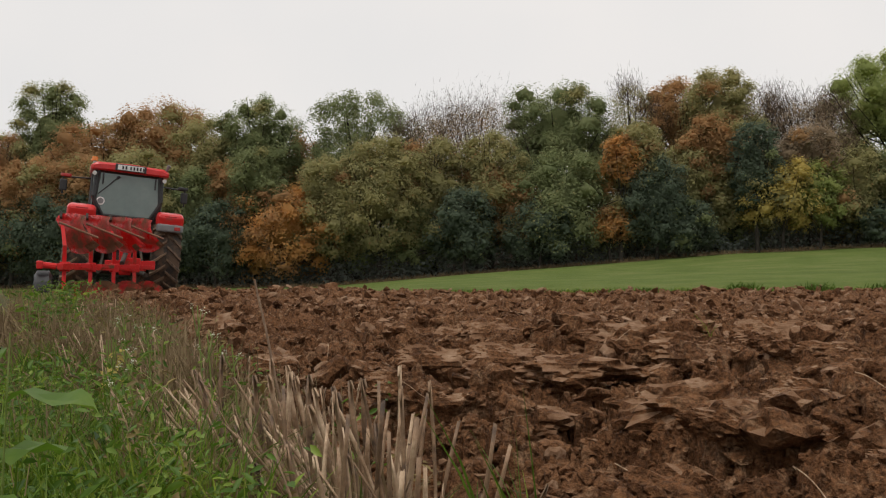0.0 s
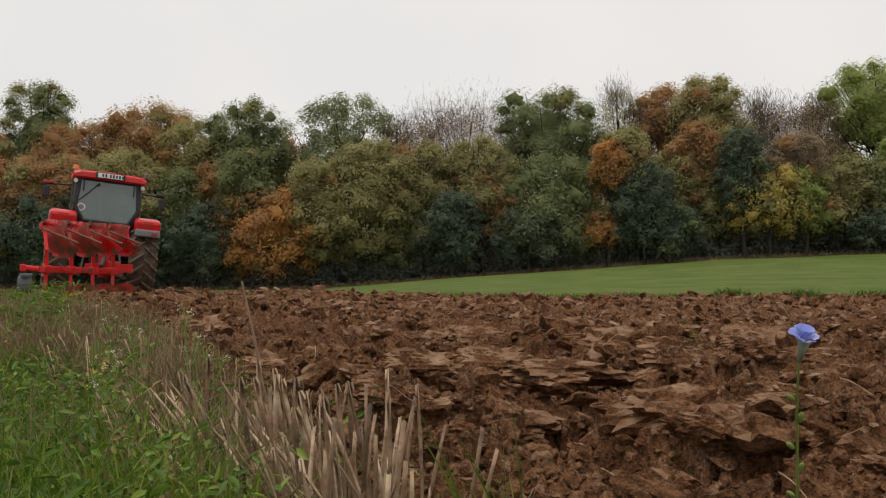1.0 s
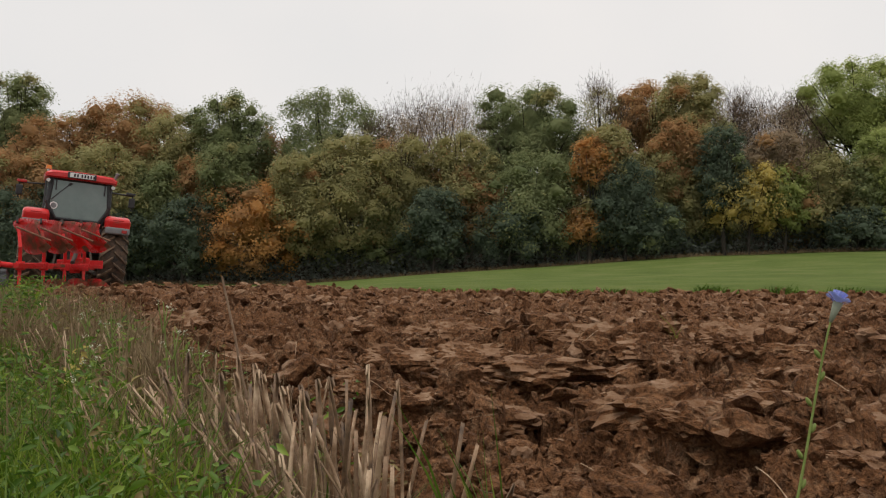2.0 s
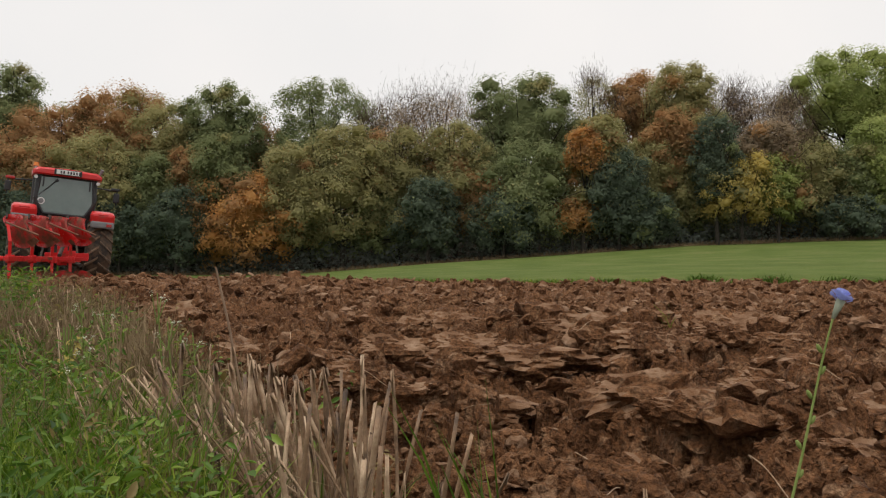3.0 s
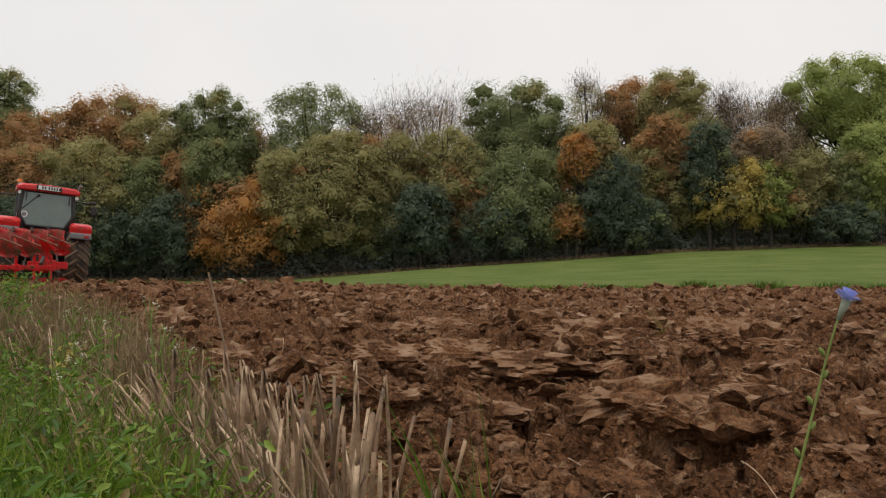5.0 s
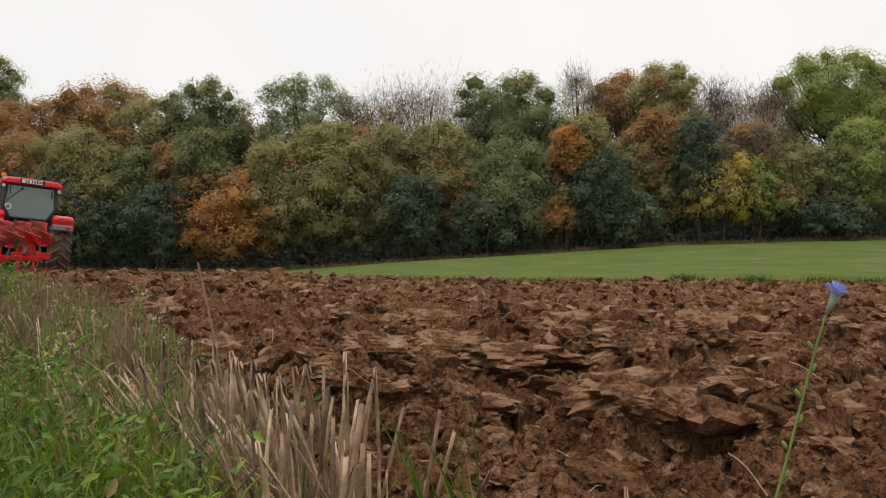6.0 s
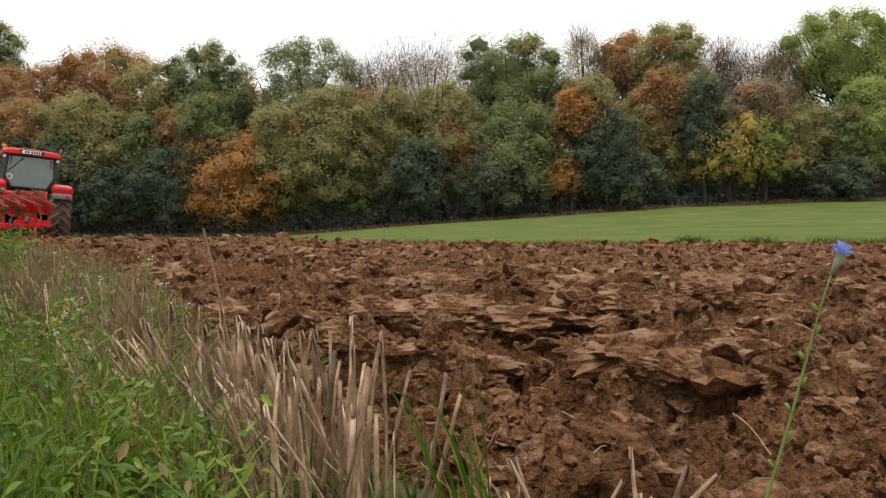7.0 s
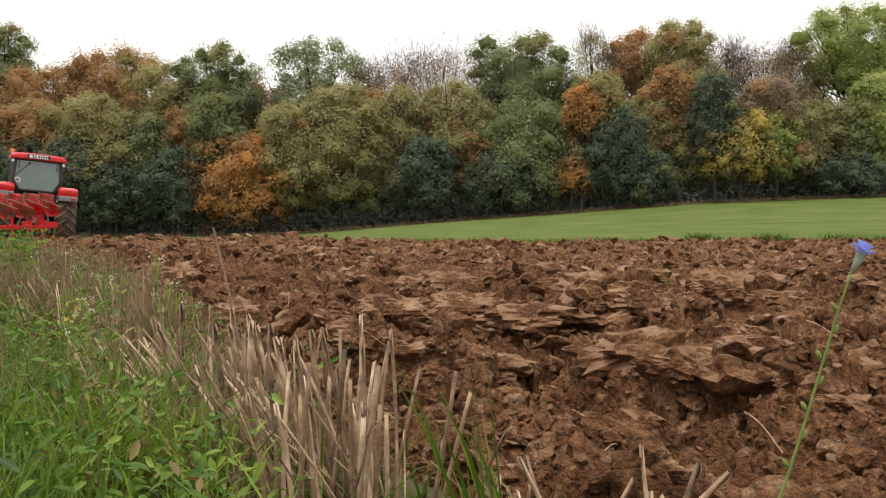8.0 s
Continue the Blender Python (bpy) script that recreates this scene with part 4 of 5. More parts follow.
# ---- reversible plough ----
def mouldboard(parent, x, y, z, flip):
    """A curved plough breast with its share; flip -1 for the set that hangs in the air, upside down."""
    bm = bmesh.new()
    rings = []
    for i in range(9):
        s = i / 8
        yy = 0.36 - 0.72 * s
        lo = -0.02 + 0.02 * s + 0.10 * max(0, s - 0.6)
        hi = 0.46 + 0.20 * math.sin(math.pi * min(1, s * 0.75 + 0.12)) - 0.12 * max(0, s - 0.75)
        if s < 0.2:
            hi = 0.20 + 1.4 * s
        row = []
        for k in range(7):
            q = k / 6
            zz = lo + (hi - lo) * q
            xx = -0.10 + 0.36 * s + (0.03 + 0.20 * s) * q ** 1.4 - 0.09 * math.sin(math.pi * q)
            row.append((x + xx, y + yy, z + flip * zz))
        rings.append(row)
    loft(bm, rings, closed=False)
    bmesh.ops.solidify(bm, geom=bm.faces[:], thickness=0.014)
    cx, cz = x + 0.30, z + flip * 0.48
    for face in bm.faces:
        c = face.calc_center_median()
        face.material_index = int(flip < 0 and (c.x - cx) * 0.9 + (cz - c.z) * 0.6 + 0.05 * math.sin(23 * c.x + 17 * c.z) > 0.07)
    b = part("mouldboard", bm, SHARE if flip < 0 else CAKED, parent, "curved red mouldboard smeared with soil" if flip < 0 else "red mouldboard caked in wet soil", True)
    b.data.materials.append(CLAY)
    bm = bmesh.new()
    prism(bm, [(y + 0.52, z + flip * -0.05), (y - 0.1, z + flip * -0.03), (y - 0.12, z + flip * 0.06), (y + 0.4, z + flip * 0.08)], x - 0.12, x - 0.085)
    part("share", bm, CHASSIS, b, "dark worn steel share")
    bm = bmesh.new()
    rod(bm, (x - 0.12, y - 0.40, z + flip * 0.17), (x + 0.46, y - 0.46, z + flip * 0.40), 0.018, sides=8)
    part("stay", bm, RUST, b, "rusty stay bar")
    return b


def build_plough():
    P = tagged(new("plough"), "red four-furrow reversible plough with muddy mouldboards", "plough")
    beam_z = 0.71
    st = [(0.16 - 0.41 * k, -2.2 - 0.8 * k) for k in range(4)]
    bm = bmesh.new()
    p0, p1 = Vector((0.35, -1.55, beam_z)), Vector((-1.16, -4.95, beam_z))
    d = p1 - p0
    box(bm, (p0 + p1) / 2, (0.10, d.length, 0.10), 0.012, (0, 0, math.degrees(math.atan2(-d.x, d.y))))
    part("main_beam", bm, PLOUGHRED, P, "square red plough beam")
    bm = bmesh.new()
    box(bm, (0.1, -1.45, 0.80), (0.95, 0.12, 0.14), 0.015)
    box(bm, (0, -1.42, 0.95), (0.22, 0.14, 0.75), 0.02)
    box(bm, (0.1, -1.65, 0.78), (0.35, 0.35, 0.28), 0.04)
    part("headstock", bm, PLOUGHRED, P, "red headstock on the tractor's links")
    bm = bmesh.new()
    rod(bm, (0.05, -1.5, 1.15), (-0.1, -2.3, 0.80), 0.045, sides=10)
    part("turnover_cylinder", bm, CHASSIS, P)
    for k, (x, y) in enumerate(st):
        bm = bmesh.new()
        box(bm, (x - 0.02, y, beam_z), (0.16, 0.22, 0.16), 0.02)
        cl = part("clamp", bm, PLOUGHRED, P)
        for flip in (1, -1):
            bm = bmesh.new()
            za, zb = beam_z, beam_z - flip * 0.68
            loft(bm, [[(x - 0.06, y + 0.09, za), (x + 0.0, y + 0.09, za), (x + 0.0, y - 0.09, za), (x - 0.06, y - 0.09, za)],
                      [(x - 0.06, y - 0.01, (za + zb) / 2), (x + 0.0, y - 0.01, (za + zb) / 2), (x + 0.0, y - 0.15, (za + zb) / 2), (x - 0.06, y - 0.15, (za + zb) / 2)],
                      [(x - 0.10, y + 0.16, zb), (x - 0.05, y + 0.16, zb), (x - 0.05, y + 0.02, zb), (x - 0.10, y + 0.02, zb)]])
            part("leg", bm, PLOUGHRED, P, "flat red plough leg")
            mouldboard(P, x, y + 0.1, beam_z - flip * 0.89 + (0.035 * (3 - k) - 0.02 if flip < 0 else 0.0), flip)
        bm = bmesh.new()
        box(bm, (x + 0.22, y + 0.25, beam_z + 0.02), (0.30, 0.05, 0.08), 0.01)
        part("skimmer_bracket", bm, PLOUGHRED, P)
    bm = bmesh.new()
    rod(bm, (-1.22, -4.9, beam_z), (-1.42, -4.95, beam_z + 0.02), 0.05, sides=10)
    box(bm, (-1.45, -4.95, beam_z + 0.02), (0.10, 0.12, 0.13), 0.025)
    arm = part("wheel_arm", bm, PLOUGHRED, P, "red arm of the depth wheel")
    bm = bmesh.new()
    lathe(bm, [(-0.11, 0.16), (-0.13, 0.24), (-0.09, 0.31), (0.09, 0.31), (0.13, 0.24), (0.11, 0.16)], 28)
    bmesh.ops.translate(bm, verts=bm.verts, vec=(-1.40, -4.75, 0.33))
    part("depth_tyre", bm, BLACKP, arm, "black rubber depth wheel")
    bm = bmesh.new()
    lathe(bm, [(-0.11, 0.165), (-0.03, 0.15), (-0.03, 0.01)], 20)
    bmesh.ops.translate(bm, verts=bm.verts, vec=(-1.40, -4.75, 0.33))
    part("depth_rim", bm, RIM, arm)
    return P


PLOUGH = build_plough()

# ---- the field margin: stubble, grass, weeds ----
STRAW = material("weathered_straw", [(0.06, 0.036, 0.023), (0.30, 0.185, 0.105), (0.66, 0.49, 0.33)], per="object", scale=30, rough=0.65, dirt=(0.14, 0.10, 0.07), dirt_at=0.62, dirt_scale=22,
                 bump=0.5, bump_scale=160, bump_dist=0.002)
GRASS = material("fresh_grass", [(0.024, 0.06, 0.005), (0.096, 0.172, 0.011), (0.31, 0.375, 0.055)], per="island", scale=3, rough=0.5, spec=0.35, sheer=0.45)
WEED = material("weed_leaves", [(0.024, 0.062, 0.007), (0.10, 0.185, 0.016), (0.29, 0.37, 0.06)], per="island", scale=5, rough=0.5, spec=0.35, sheer=0.4)
AGED = material("yellowed_leaves", [(0.10, 0.07, 0.025), (0.20, 0.145, 0.045), (0.29, 0.22, 0.075)], per="island", scale=5, rough=0.7, sheer=0.25)
BLUE = material("pale_blue_petals", [(0.30, 0.36, 0.74), (0.48, 0.53, 0.90)], per="island", scale=40, rough=0.6, sheer=0.3)
PETAL = material("white_petals", [(0.42, 0.46, 0.30), (0.70, 0.70, 0.58)], per="island", scale=40, rough=0.6, sheer=0.2)
STEM = material("green_stem", [(0.12, 0.17, 0.03), (0.22, 0.27, 0.075)], scale=30, rough=0.6, spec=0.3)
EDGEGRASS = material("dark_edge_grass", [(0.035, 0.075, 0.010), (0.08, 0.14, 0.018), (0.13, 0.19, 0.035)], per="island", scale=3, rough=0.7, spec=0.2, sheer=0.25)
DRYSTEM = material("dead_stalk", [(0.16, 0.095, 0.06), (0.33, 0.22, 0.14)], scale=30, rough=0.8, bump=0.4, bump_scale=100, bump_dist=0.002)


def uv_xy(u, v):
    return u * RN[0] + v * HD[0], u * RN[1] + v * HD[1]


def blades(x, y, z, length, width, lean, bend, heading=None):
    """Bent grass blades as strips of three quads, narrowing to a tip."""
    n = len(x)
    t = rng.uniform(0, 2 * math.pi, n) if heading is None else heading
    face = rng.uniform(0, math.pi, n)
    dx, dy = np.cos(t), np.sin(t)
    sx, sy = np.cos(face), np.sin(face)
    rows = []
    for q, wq in ((0, 0.8), (0.35, 1.0), (0.7, 0.7), (1.0, 0.08)):
        out = length * (lean * q + bend * q * q)
        hh = length * q * np.clip(1 - 0.5 * (lean * q + bend * q * q) ** 2, 0.3, 1)
        cx, cy, cz = x + dx * out, y + dy * out, z + hh
        rows.append((np.stack([cx - sx * width * wq / 2, cy - sy * width * wq / 2, cz], 1), np.stack([cx + sx * width * wq / 2, cy + sy * width * wq / 2, cz], 1)))
    v = np.stack([p for r in rows for p in r], 1).reshape(-1, 3)
    base = np.arange(n)[:, None] * 8
    f = np.concatenate([base + np.array([0, 1, 3, 2]) + 2 * k for k in range(3)])
    return v, f


def scatter(u0, u1, v0, v1, n, power=1.0):
    u = rng.uniform(u0, u1, n)
    v = v0 + (v1 - v0) * rng.uniform(0, 1, n) ** power
    x, y = uv_xy(u, v)
    return x, y, terrain(x, y)


def ovate(centres, size, tilt_up=0.5):
    """Small folded leaves: two quads each along a midrib."""
    n = len(centres)
    nm = rng.normal(size=(n, 3)) * 0.55 + np.array([0, -0.15, 1.0]) * tilt_up * 2
    nm /= np.linalg.norm(nm, axis=1)[:, None]
    a = np.cross(nm, rng.normal(size=(n, 3)))
    a /= np.linalg.norm(a, axis=1)[:, None] + 1e-9
    b = np.cross(nm, a)
    s = (size * rng.uniform(0.5, 1.4, n))[:, None]
    a, b, nm = a * s, b * s * 0.19, nm * s
    c = centres
    v = np.stack([c - a * 0.5, c - a * 0.1 + b + nm * 0.07, c + a * 0.25 + b * 0.8 + nm * 0.06, c + a * 0.55 - nm * 0.1, c + a * 0.25 - b * 0.8 + nm * 0.06, c - a * 0.1 - b + nm * 0.07], 1).reshape(-1, 3)
    k = np.arange(n)[:, None] * 6
    return v, np.concatenate([k + np.array([0, 1, 2, 3]), k + np.array([0, 3, 4, 5])])


def margin_plants():
    # green grass
    sets = [(-0.16, 0.25, 0.55, 1.5, 12500, (0.06, 0.21), 0.0032), (-1.2, -0.1, -0.8, 4.0, 5000, (0.06, 0.15), 0.005), (-0.14, 0.24, 1.3, 2.3, 2000, (0.10, 0.20), 0.0036), (0.10, 0.60, 0.8, 3.0, 700, (0.06, 0.14), 0.004),
            (0.0, 0.9, 3.0, 9.0, 1300, (0.06, 0.16), 0.006), (0.2, 1.0, 8.0, 22.0, 2000, (0.06, 0.14), 0.012), (0.28, 0.62, 0.5, 1.3, 600, (0.03, 0.10), 0.0026)]
    parts_ = []
    for u0, u1, v0, v1, n, (h0, h1), wd in sets:
        x, y, z = scatter(u0, u1, v0, v1, n)
        clump = 0.5 + 0.5 * vnoise(x * 5, y * 5, 21)
        ok = clump + 0.3 * vnoise(x * 14, y * 14, 23) > rng.uniform(0.2, 0.85, n)
        x, y, z = x[ok], y[ok], z[ok]
        m = len(x)
        parts_.append(blades(x, y, z, rng.uniform(h0, h1, m), wd * rng.uniform(0.6, 1.3, m), rng.uniform(0.0, 0.45, m), rng.uniform(0.0, 0.7, m)))
    v, f = join(parts_)
    tagged(new("margin_grass", mesh_from("margin_grass", v, f, [GRASS])), "fresh green grass growing in the field margin", "grass", kind="stuff")
    # dry grass among the stubble
    parts_ = []
    for u0, u1, v0, v1, n, (h0, h1), wd in [(-0.10, 0.28, 1.25, 3.0, 3600, (0.09, 0.22), 0.0034), (-0.18, 0.22, 1.9, 5.0, 5200, (0.09, 0.21), 0.0042), (0.16, 0.50, 0.9, 2.4, 1500, (0.08, 0.20), 0.0026), (0.10, 0.62, 1.8, 5.0, 8500, (0.10, 0.23), 0.0042), (0.15, 0.95, 4.5, 9.0, 3600, (0.10, 0.24), 0.006),
                                            (0.2, 1.0, 8, 22, 2000, (0.06, 0.15), 0.012), (0.2, 0.66, 0.5, 1.5, 700, (0.02, 0.09), 0.003), (-0.12, 0.28, 0.7, 1.7, 2200, (0.06, 0.18), 0.0028)]:
        x, y, z = scatter(u0, u1, v0, v1, n)
        clump = 0.5 + 0.5 * vnoise(x * 3.2, y * 3.2, 27) + 0.25 * vnoise(x * 9, y * 9, 29)
        ok = clump > rng.uniform(0.15, 0.95, n)
        x, y, z, tall = x[ok], y[ok], z[ok], np.clip(clump[ok] * 1.3, 0.45, 1.15)
        n = len(x)
        parts_.append(blades(x, y, z, tall * rng.uniform(h0, h1, n), wd * rng.uniform(0.6, 1.4, n), rng.normal(0.1, 0.3, n), rng.uniform(-0.2, 0.9, n)))
    v, f = join(parts_)
    tagged(new("dead_grass", mesh_from("dead_grass", v, f, [DRYGRASS])), "withered brown grass and straw litter in the margin", "grass", kind="stuff")
    # low weeds
    for mat, name, n, label in ((WEED, "weeds", 480, "low leafy green weeds in the field margin"), (AGED, "faded_weeds", 30, "yellowed and browned weed leaves in the margin")):
        x, y, z = scatter(-0.10, 0.22, 0.62, 1.9, n, 1.3)
        cs = []
        for i in range(n):
            m = int(rng.uniform(10, 26))
            h = rng.uniform(0.05, 0.21)
            q = rng.uniform(0.15, 1, m)
            cs.append(np.stack([x[i] + rng.normal(0, 0.022, m) + 0.03 * q * math.sin(i), y[i] + rng.normal(0, 0.022, m), z[i] + h * q], 1))
        cs = np.concatenate(cs)
        v, f = ovate(cs, 0.0145 if mat is WEED else 0.014)
        tagged(new(name, mesh_from(name, v, f, [mat], smooth=True)), label, "weeds", kind="stuff")
    # herbs among the withered grass
    for mat, name, n, size, label in ((WEED, "herbs", 110, 0.016, "small green herbs among the withered grass"), (AGED, "faded_herbs", 90, 0.017, "yellow and brown herb leaves among the withered grass")):
        x, y, z = scatter(0.08, 0.62, 1.2, 5.0, n)
        cs = []
        for i in range(n):
            m = int(rng.uniform(8, 20))
            q = rng.uniform(0.2, 1, m)
            cs.append(np.stack([x[i] + rng.normal(0, 0.02, m), y[i] + rng.normal(0, 0.02, m), z[i] + rng.uniform(0.10, 0.22) * q], 1))
        v, f = ovate(np.concatenate(cs), size)
        tagged(new(name, mesh_from(name, v, f, [mat], smooth=True)), label, "weeds", kind="stuff")


def stalk_mesh(length, r, bend):
    """A hollow cut stem with joints, a little bent, its top split open."""
    pts, rad = [], []
    for q in np.linspace(0, 1, 9):
        pts.append((bend * q * q * length, 0.032 * length * math.sin(5 * q + bend * 30), length * q))
        joint = 1.22 if abs(q - 0.375) < 0.01 or abs(q - 0.75) < 0.01 else 1.0
        rad.append(r * joint * (1.06 - 0.12 * q))
    v, f = tube(pts, rad, 8)
    v = np.array(v)
    v[-8:, 2] += rng.uniform(-0.0016, 0.0016, 8)
    inner = v[-8:] * 1.0
    c = inner.mean(0)
    deep = c + (inner - c) * 0.6 - np.array([0, 0, 0.012])
    o = len(v)
    f = np.concatenate([np.array(f), np.array([[o - 8 + k, o - 8 + (k + 1) % 8, o + (k + 1) % 8, o + k] for k in range(8)])])
    return mesh_from("stubble_stalk", np.concatenate([v, deep]), f, [STRAW], smooth=True)


def stubble():
    mid = [stalk_mesh(rng.uniform(0.15, 0.235), rng.uniform(0.0022, 0.0034), rng.uniform(-0.2, 0.2)) for _ in range(9)]
    thick = [stalk_mesh(rng.uniform(0.17, 0.25), rng.uniform(0.0019, 0.0029), rng.uniform(-0.08, 0.08)) for _ in range(9)]
    thin = [stalk_mesh(rng.uniform(0.15, 0.25), rng.uniform(0.0009, 0.0015), rng.uniform(-0.2, 0.2)) for _ in range(6)]
    short = [stalk_mesh(rng.uniform(0.07, 0.13), rng.uniform(0.0018, 0.0028), rng.uniform(-0.15, 0.15)) for _ in range(5)]

    def put(u, v, mesh, lean_x, lean_y, label):
        x, y = uv_xy(u, v)
        ob = tagged(new("stubble_stalk", mesh), label, "stubble", group="stubble stalks in the margin")
        ob.matrix_world = pose(x, y, ground_z(x, y) - 0.015, lean_y, lean_x, rng.uniform(0, 8))

    upright = "upright cut straw stalk, weathered grey-brown"
    leaning = "leaning cut straw stalk, dry and pale brown"
    for _ in range(32):
        put(rng.uniform(0.29, 0.45), rng.uniform(0.74, 0.99), thick[rng.integers(9)], rng.normal(1, 5), rng.normal(0, 6), upright)
    for _ in range(74):
        v = rng.uniform(0.90, 1.40)
        put(rng.uniform(0.31, 0.455), v, mid[rng.integers(9)], max(-38, min(-4, rng.normal(-27, 6))), rng.normal(-4, 5), leaning)
    for _ in range(8):
        put(rng.uniform(0.26, 0.36), rng.uniform(1.1, 1.5), mid[rng.integers(9)], rng.normal(-20, 7), rng.normal(-4, 6), leaning)
    for _ in range(36):
        put(rng.uniform(0.27, 0.46), rng.uniform(0.66, 1.3), thin[rng.integers(6)], rng.normal(-6, 22), rng.normal(0, 16), leaning)
    for _ in range(13):
        put(rng.uniform(0.49, 0.60), rng.uniform(0.57, 0.70), mid[rng.integers(9)], rng.normal(14, 16), rng.normal(0, 10), "short broken straw stalk beside the turned soil")
    for _ in range(60):
        put(rng.uniform(0.17, 0.5), rng.uniform(1.0, 2.6), thin[rng.integers(6)], rng.normal(-12, 12), rng.normal(0, 8), leaning)
    for _ in range(44):
        put(rng.uniform(0.22, 0.6), rng.uniform(1.8, 4.2), thin[rng.integers(6)], rng.normal(-5, 14), rng.normal(0, 10), leaning)
    for _ in range(10):
        put(rng.uniform(0.58, 0.74), rng.uniform(0.46, 0.62), mid[rng.integers(9)], rng.normal(0, 9), rng.normal(0, 9), "short broken straw stalk beside the turned soil")
    for _ in range(26):
        put(rng.uniform(0.46, 0.66), rng.uniform(0.55, 0.95), short[rng.integers(5)], rng.normal(12, 16), rng.normal(0, 12), "short broken straw stalk beside the turned soil")


def loose_straw():
    shapes = [stalk_mesh(L, 0.0013, b) for L, b in ((0.07, 0.1), (0.13, 0.15), (0.18, -0.1), (0.10, 0.0))]
    spots = [(1.78, 4.25), (1.42, 3.05), (0.95, 6.6), (-0.1, 5.6), (1.9, 3.5), (2.4, 5.2), (0.62, 2.1), (0.36, 1.75), (1.1, 4.6)]
    for k in range(84):
        if k < len(spots):
            x, y = spots[k]
        else:
            r, th = rng.uniform(1.7, 9) ** 1.0, radians(rng.uniform(-16, 28))
            x, y = r * math.sin(th), r * math.cos(th)
            if x * RN[0] + y * RN[1] < float(edge_u(np.array([x * HD[0] + y * HD[1]]))[0]) + 0.1:
                continue
        ob = tagged(new("loose_straw", shapes[k % 4]), "pale dry straw lying on the turned soil", "straw", group="straws on the soil")
        z = float(soil_z(np.array([x]), np.array([y]))[0])
        ob.matrix_world = pose(x, y, z + 0.035, 78 + rng.normal(0, 12), 0, rng.uniform(0, 360))


def tuft(name, x, y, z, n, length, width, spread, mat, label, lean=0.3, bend=0.6, heading=None):
    a = rng.normal(0, spread, n)
    b = rng.normal(0, spread, n)
    h = None if heading is None else np.radians(rng.normal(heading, 25, n))
    v, f = blades(a, b, np.zeros(n), length * rng.uniform(0.5, 1.1, n), width * rng.uniform(0.7, 1.2, n), lean * rng.uniform(0.2, 1, n), bend * rng.uniform(0.1, 1, n), h)
    ob = tagged(new(name, mesh_from(name, v, f, [mat])), label, "grass", kind="stuff")
    ob.matrix_world = pose(x, y, z)
    return ob


def broad_weed(x, y, size, count, height=None):
    """A broad-leaved plant: short stem and large single leaves, each with a folded midrib."""
    z = ground_z(x, y)
    P = tagged(new("broad_leaved_weed"), "broad-leaved pale green weed in the margin grass", "weed", group="broad-leaved weeds")
    P.matrix_world = pose(x, y, z - 0.01)
    h = height or size * 1.4
    v, f = tube([(0, 0, 0), (0.005, 0, h * 0.5), (0.01, 0.004, h)], [0.0010, 0.0008, 0.0005], 7)
    new("stem", mesh_from("stem", v, f, [STEM], smooth=True)).parent = P
    for k in range(count):
        t = 2.4 * k + x * 9
        q = 0.25 + 0.75 * k / count
        rows = []
        nseg = 7
        for i in range(nseg):
            s = i / (nseg - 1)
            w = size * 0.30 * math.sin(math.pi * min(1, s * 0.9 + 0.06)) ** 0.8
            out = 0.012 + size * s
            zz = h * q + size * (0.30 * s - 0.42 * s * s)
            for e, lift in ((-1, 0.14), (0, 0.0), (1, 0.14)):
                ox, oy = out * math.cos(t) - e * w * math.sin(t), out * math.sin(t) + e * w * math.cos(t)
                rows.append((ox, oy, zz + lift * w + 0.004 * math.sin(9 * s + e)))
        faces = [(i * 3 + j, i * 3 + j + 1, i * 3 + j + 4, i * 3 + j + 3) for i in range(nseg - 1) for j in range(2)]
        lf = new("leaf", mesh_from("leaf", rows, faces, [WEED], smooth=True))
        lf.parent = P
    return P


def leafy_weed(x, y, height, spread, count, mat=None, label="bushy bright green weed standing in the dry grass"):
    """A bushy green weed: a few stems hidden in small leaves."""
    z = ground_z(x, y)
    P = tagged(new("leafy_weed"), label, "weed", group="leafy weeds")
    P.matrix_world = pose(x, y, z)
    for k in range(4):
        t = 1.6 * k
        v, f = tube([(0, 0, 0), (0.3 * spread * math.cos(t), 0.3 * spread * math.sin(t), height * 0.5), (0.7 * spread * math.cos(t), 0.7 * spread * math.sin(t), height)], [0.003, 0.0025, 0.0015], 6)
        new("stem", mesh_from("stem", v, f, [STEM], smooth=True)).parent = P
    q = rng.uniform(0.15, 1.05, count)
    c = np.stack([rng.normal(0, spread * 0.6, count), rng.normal(0, spread * 0.6, count), height * q], 1)
    v, f = ovate(c, 0.028)
    tagged(new("foliage", mesh_from("foliage", v, f, [mat or GRASS], smooth=True)), kind="stuff").parent = P


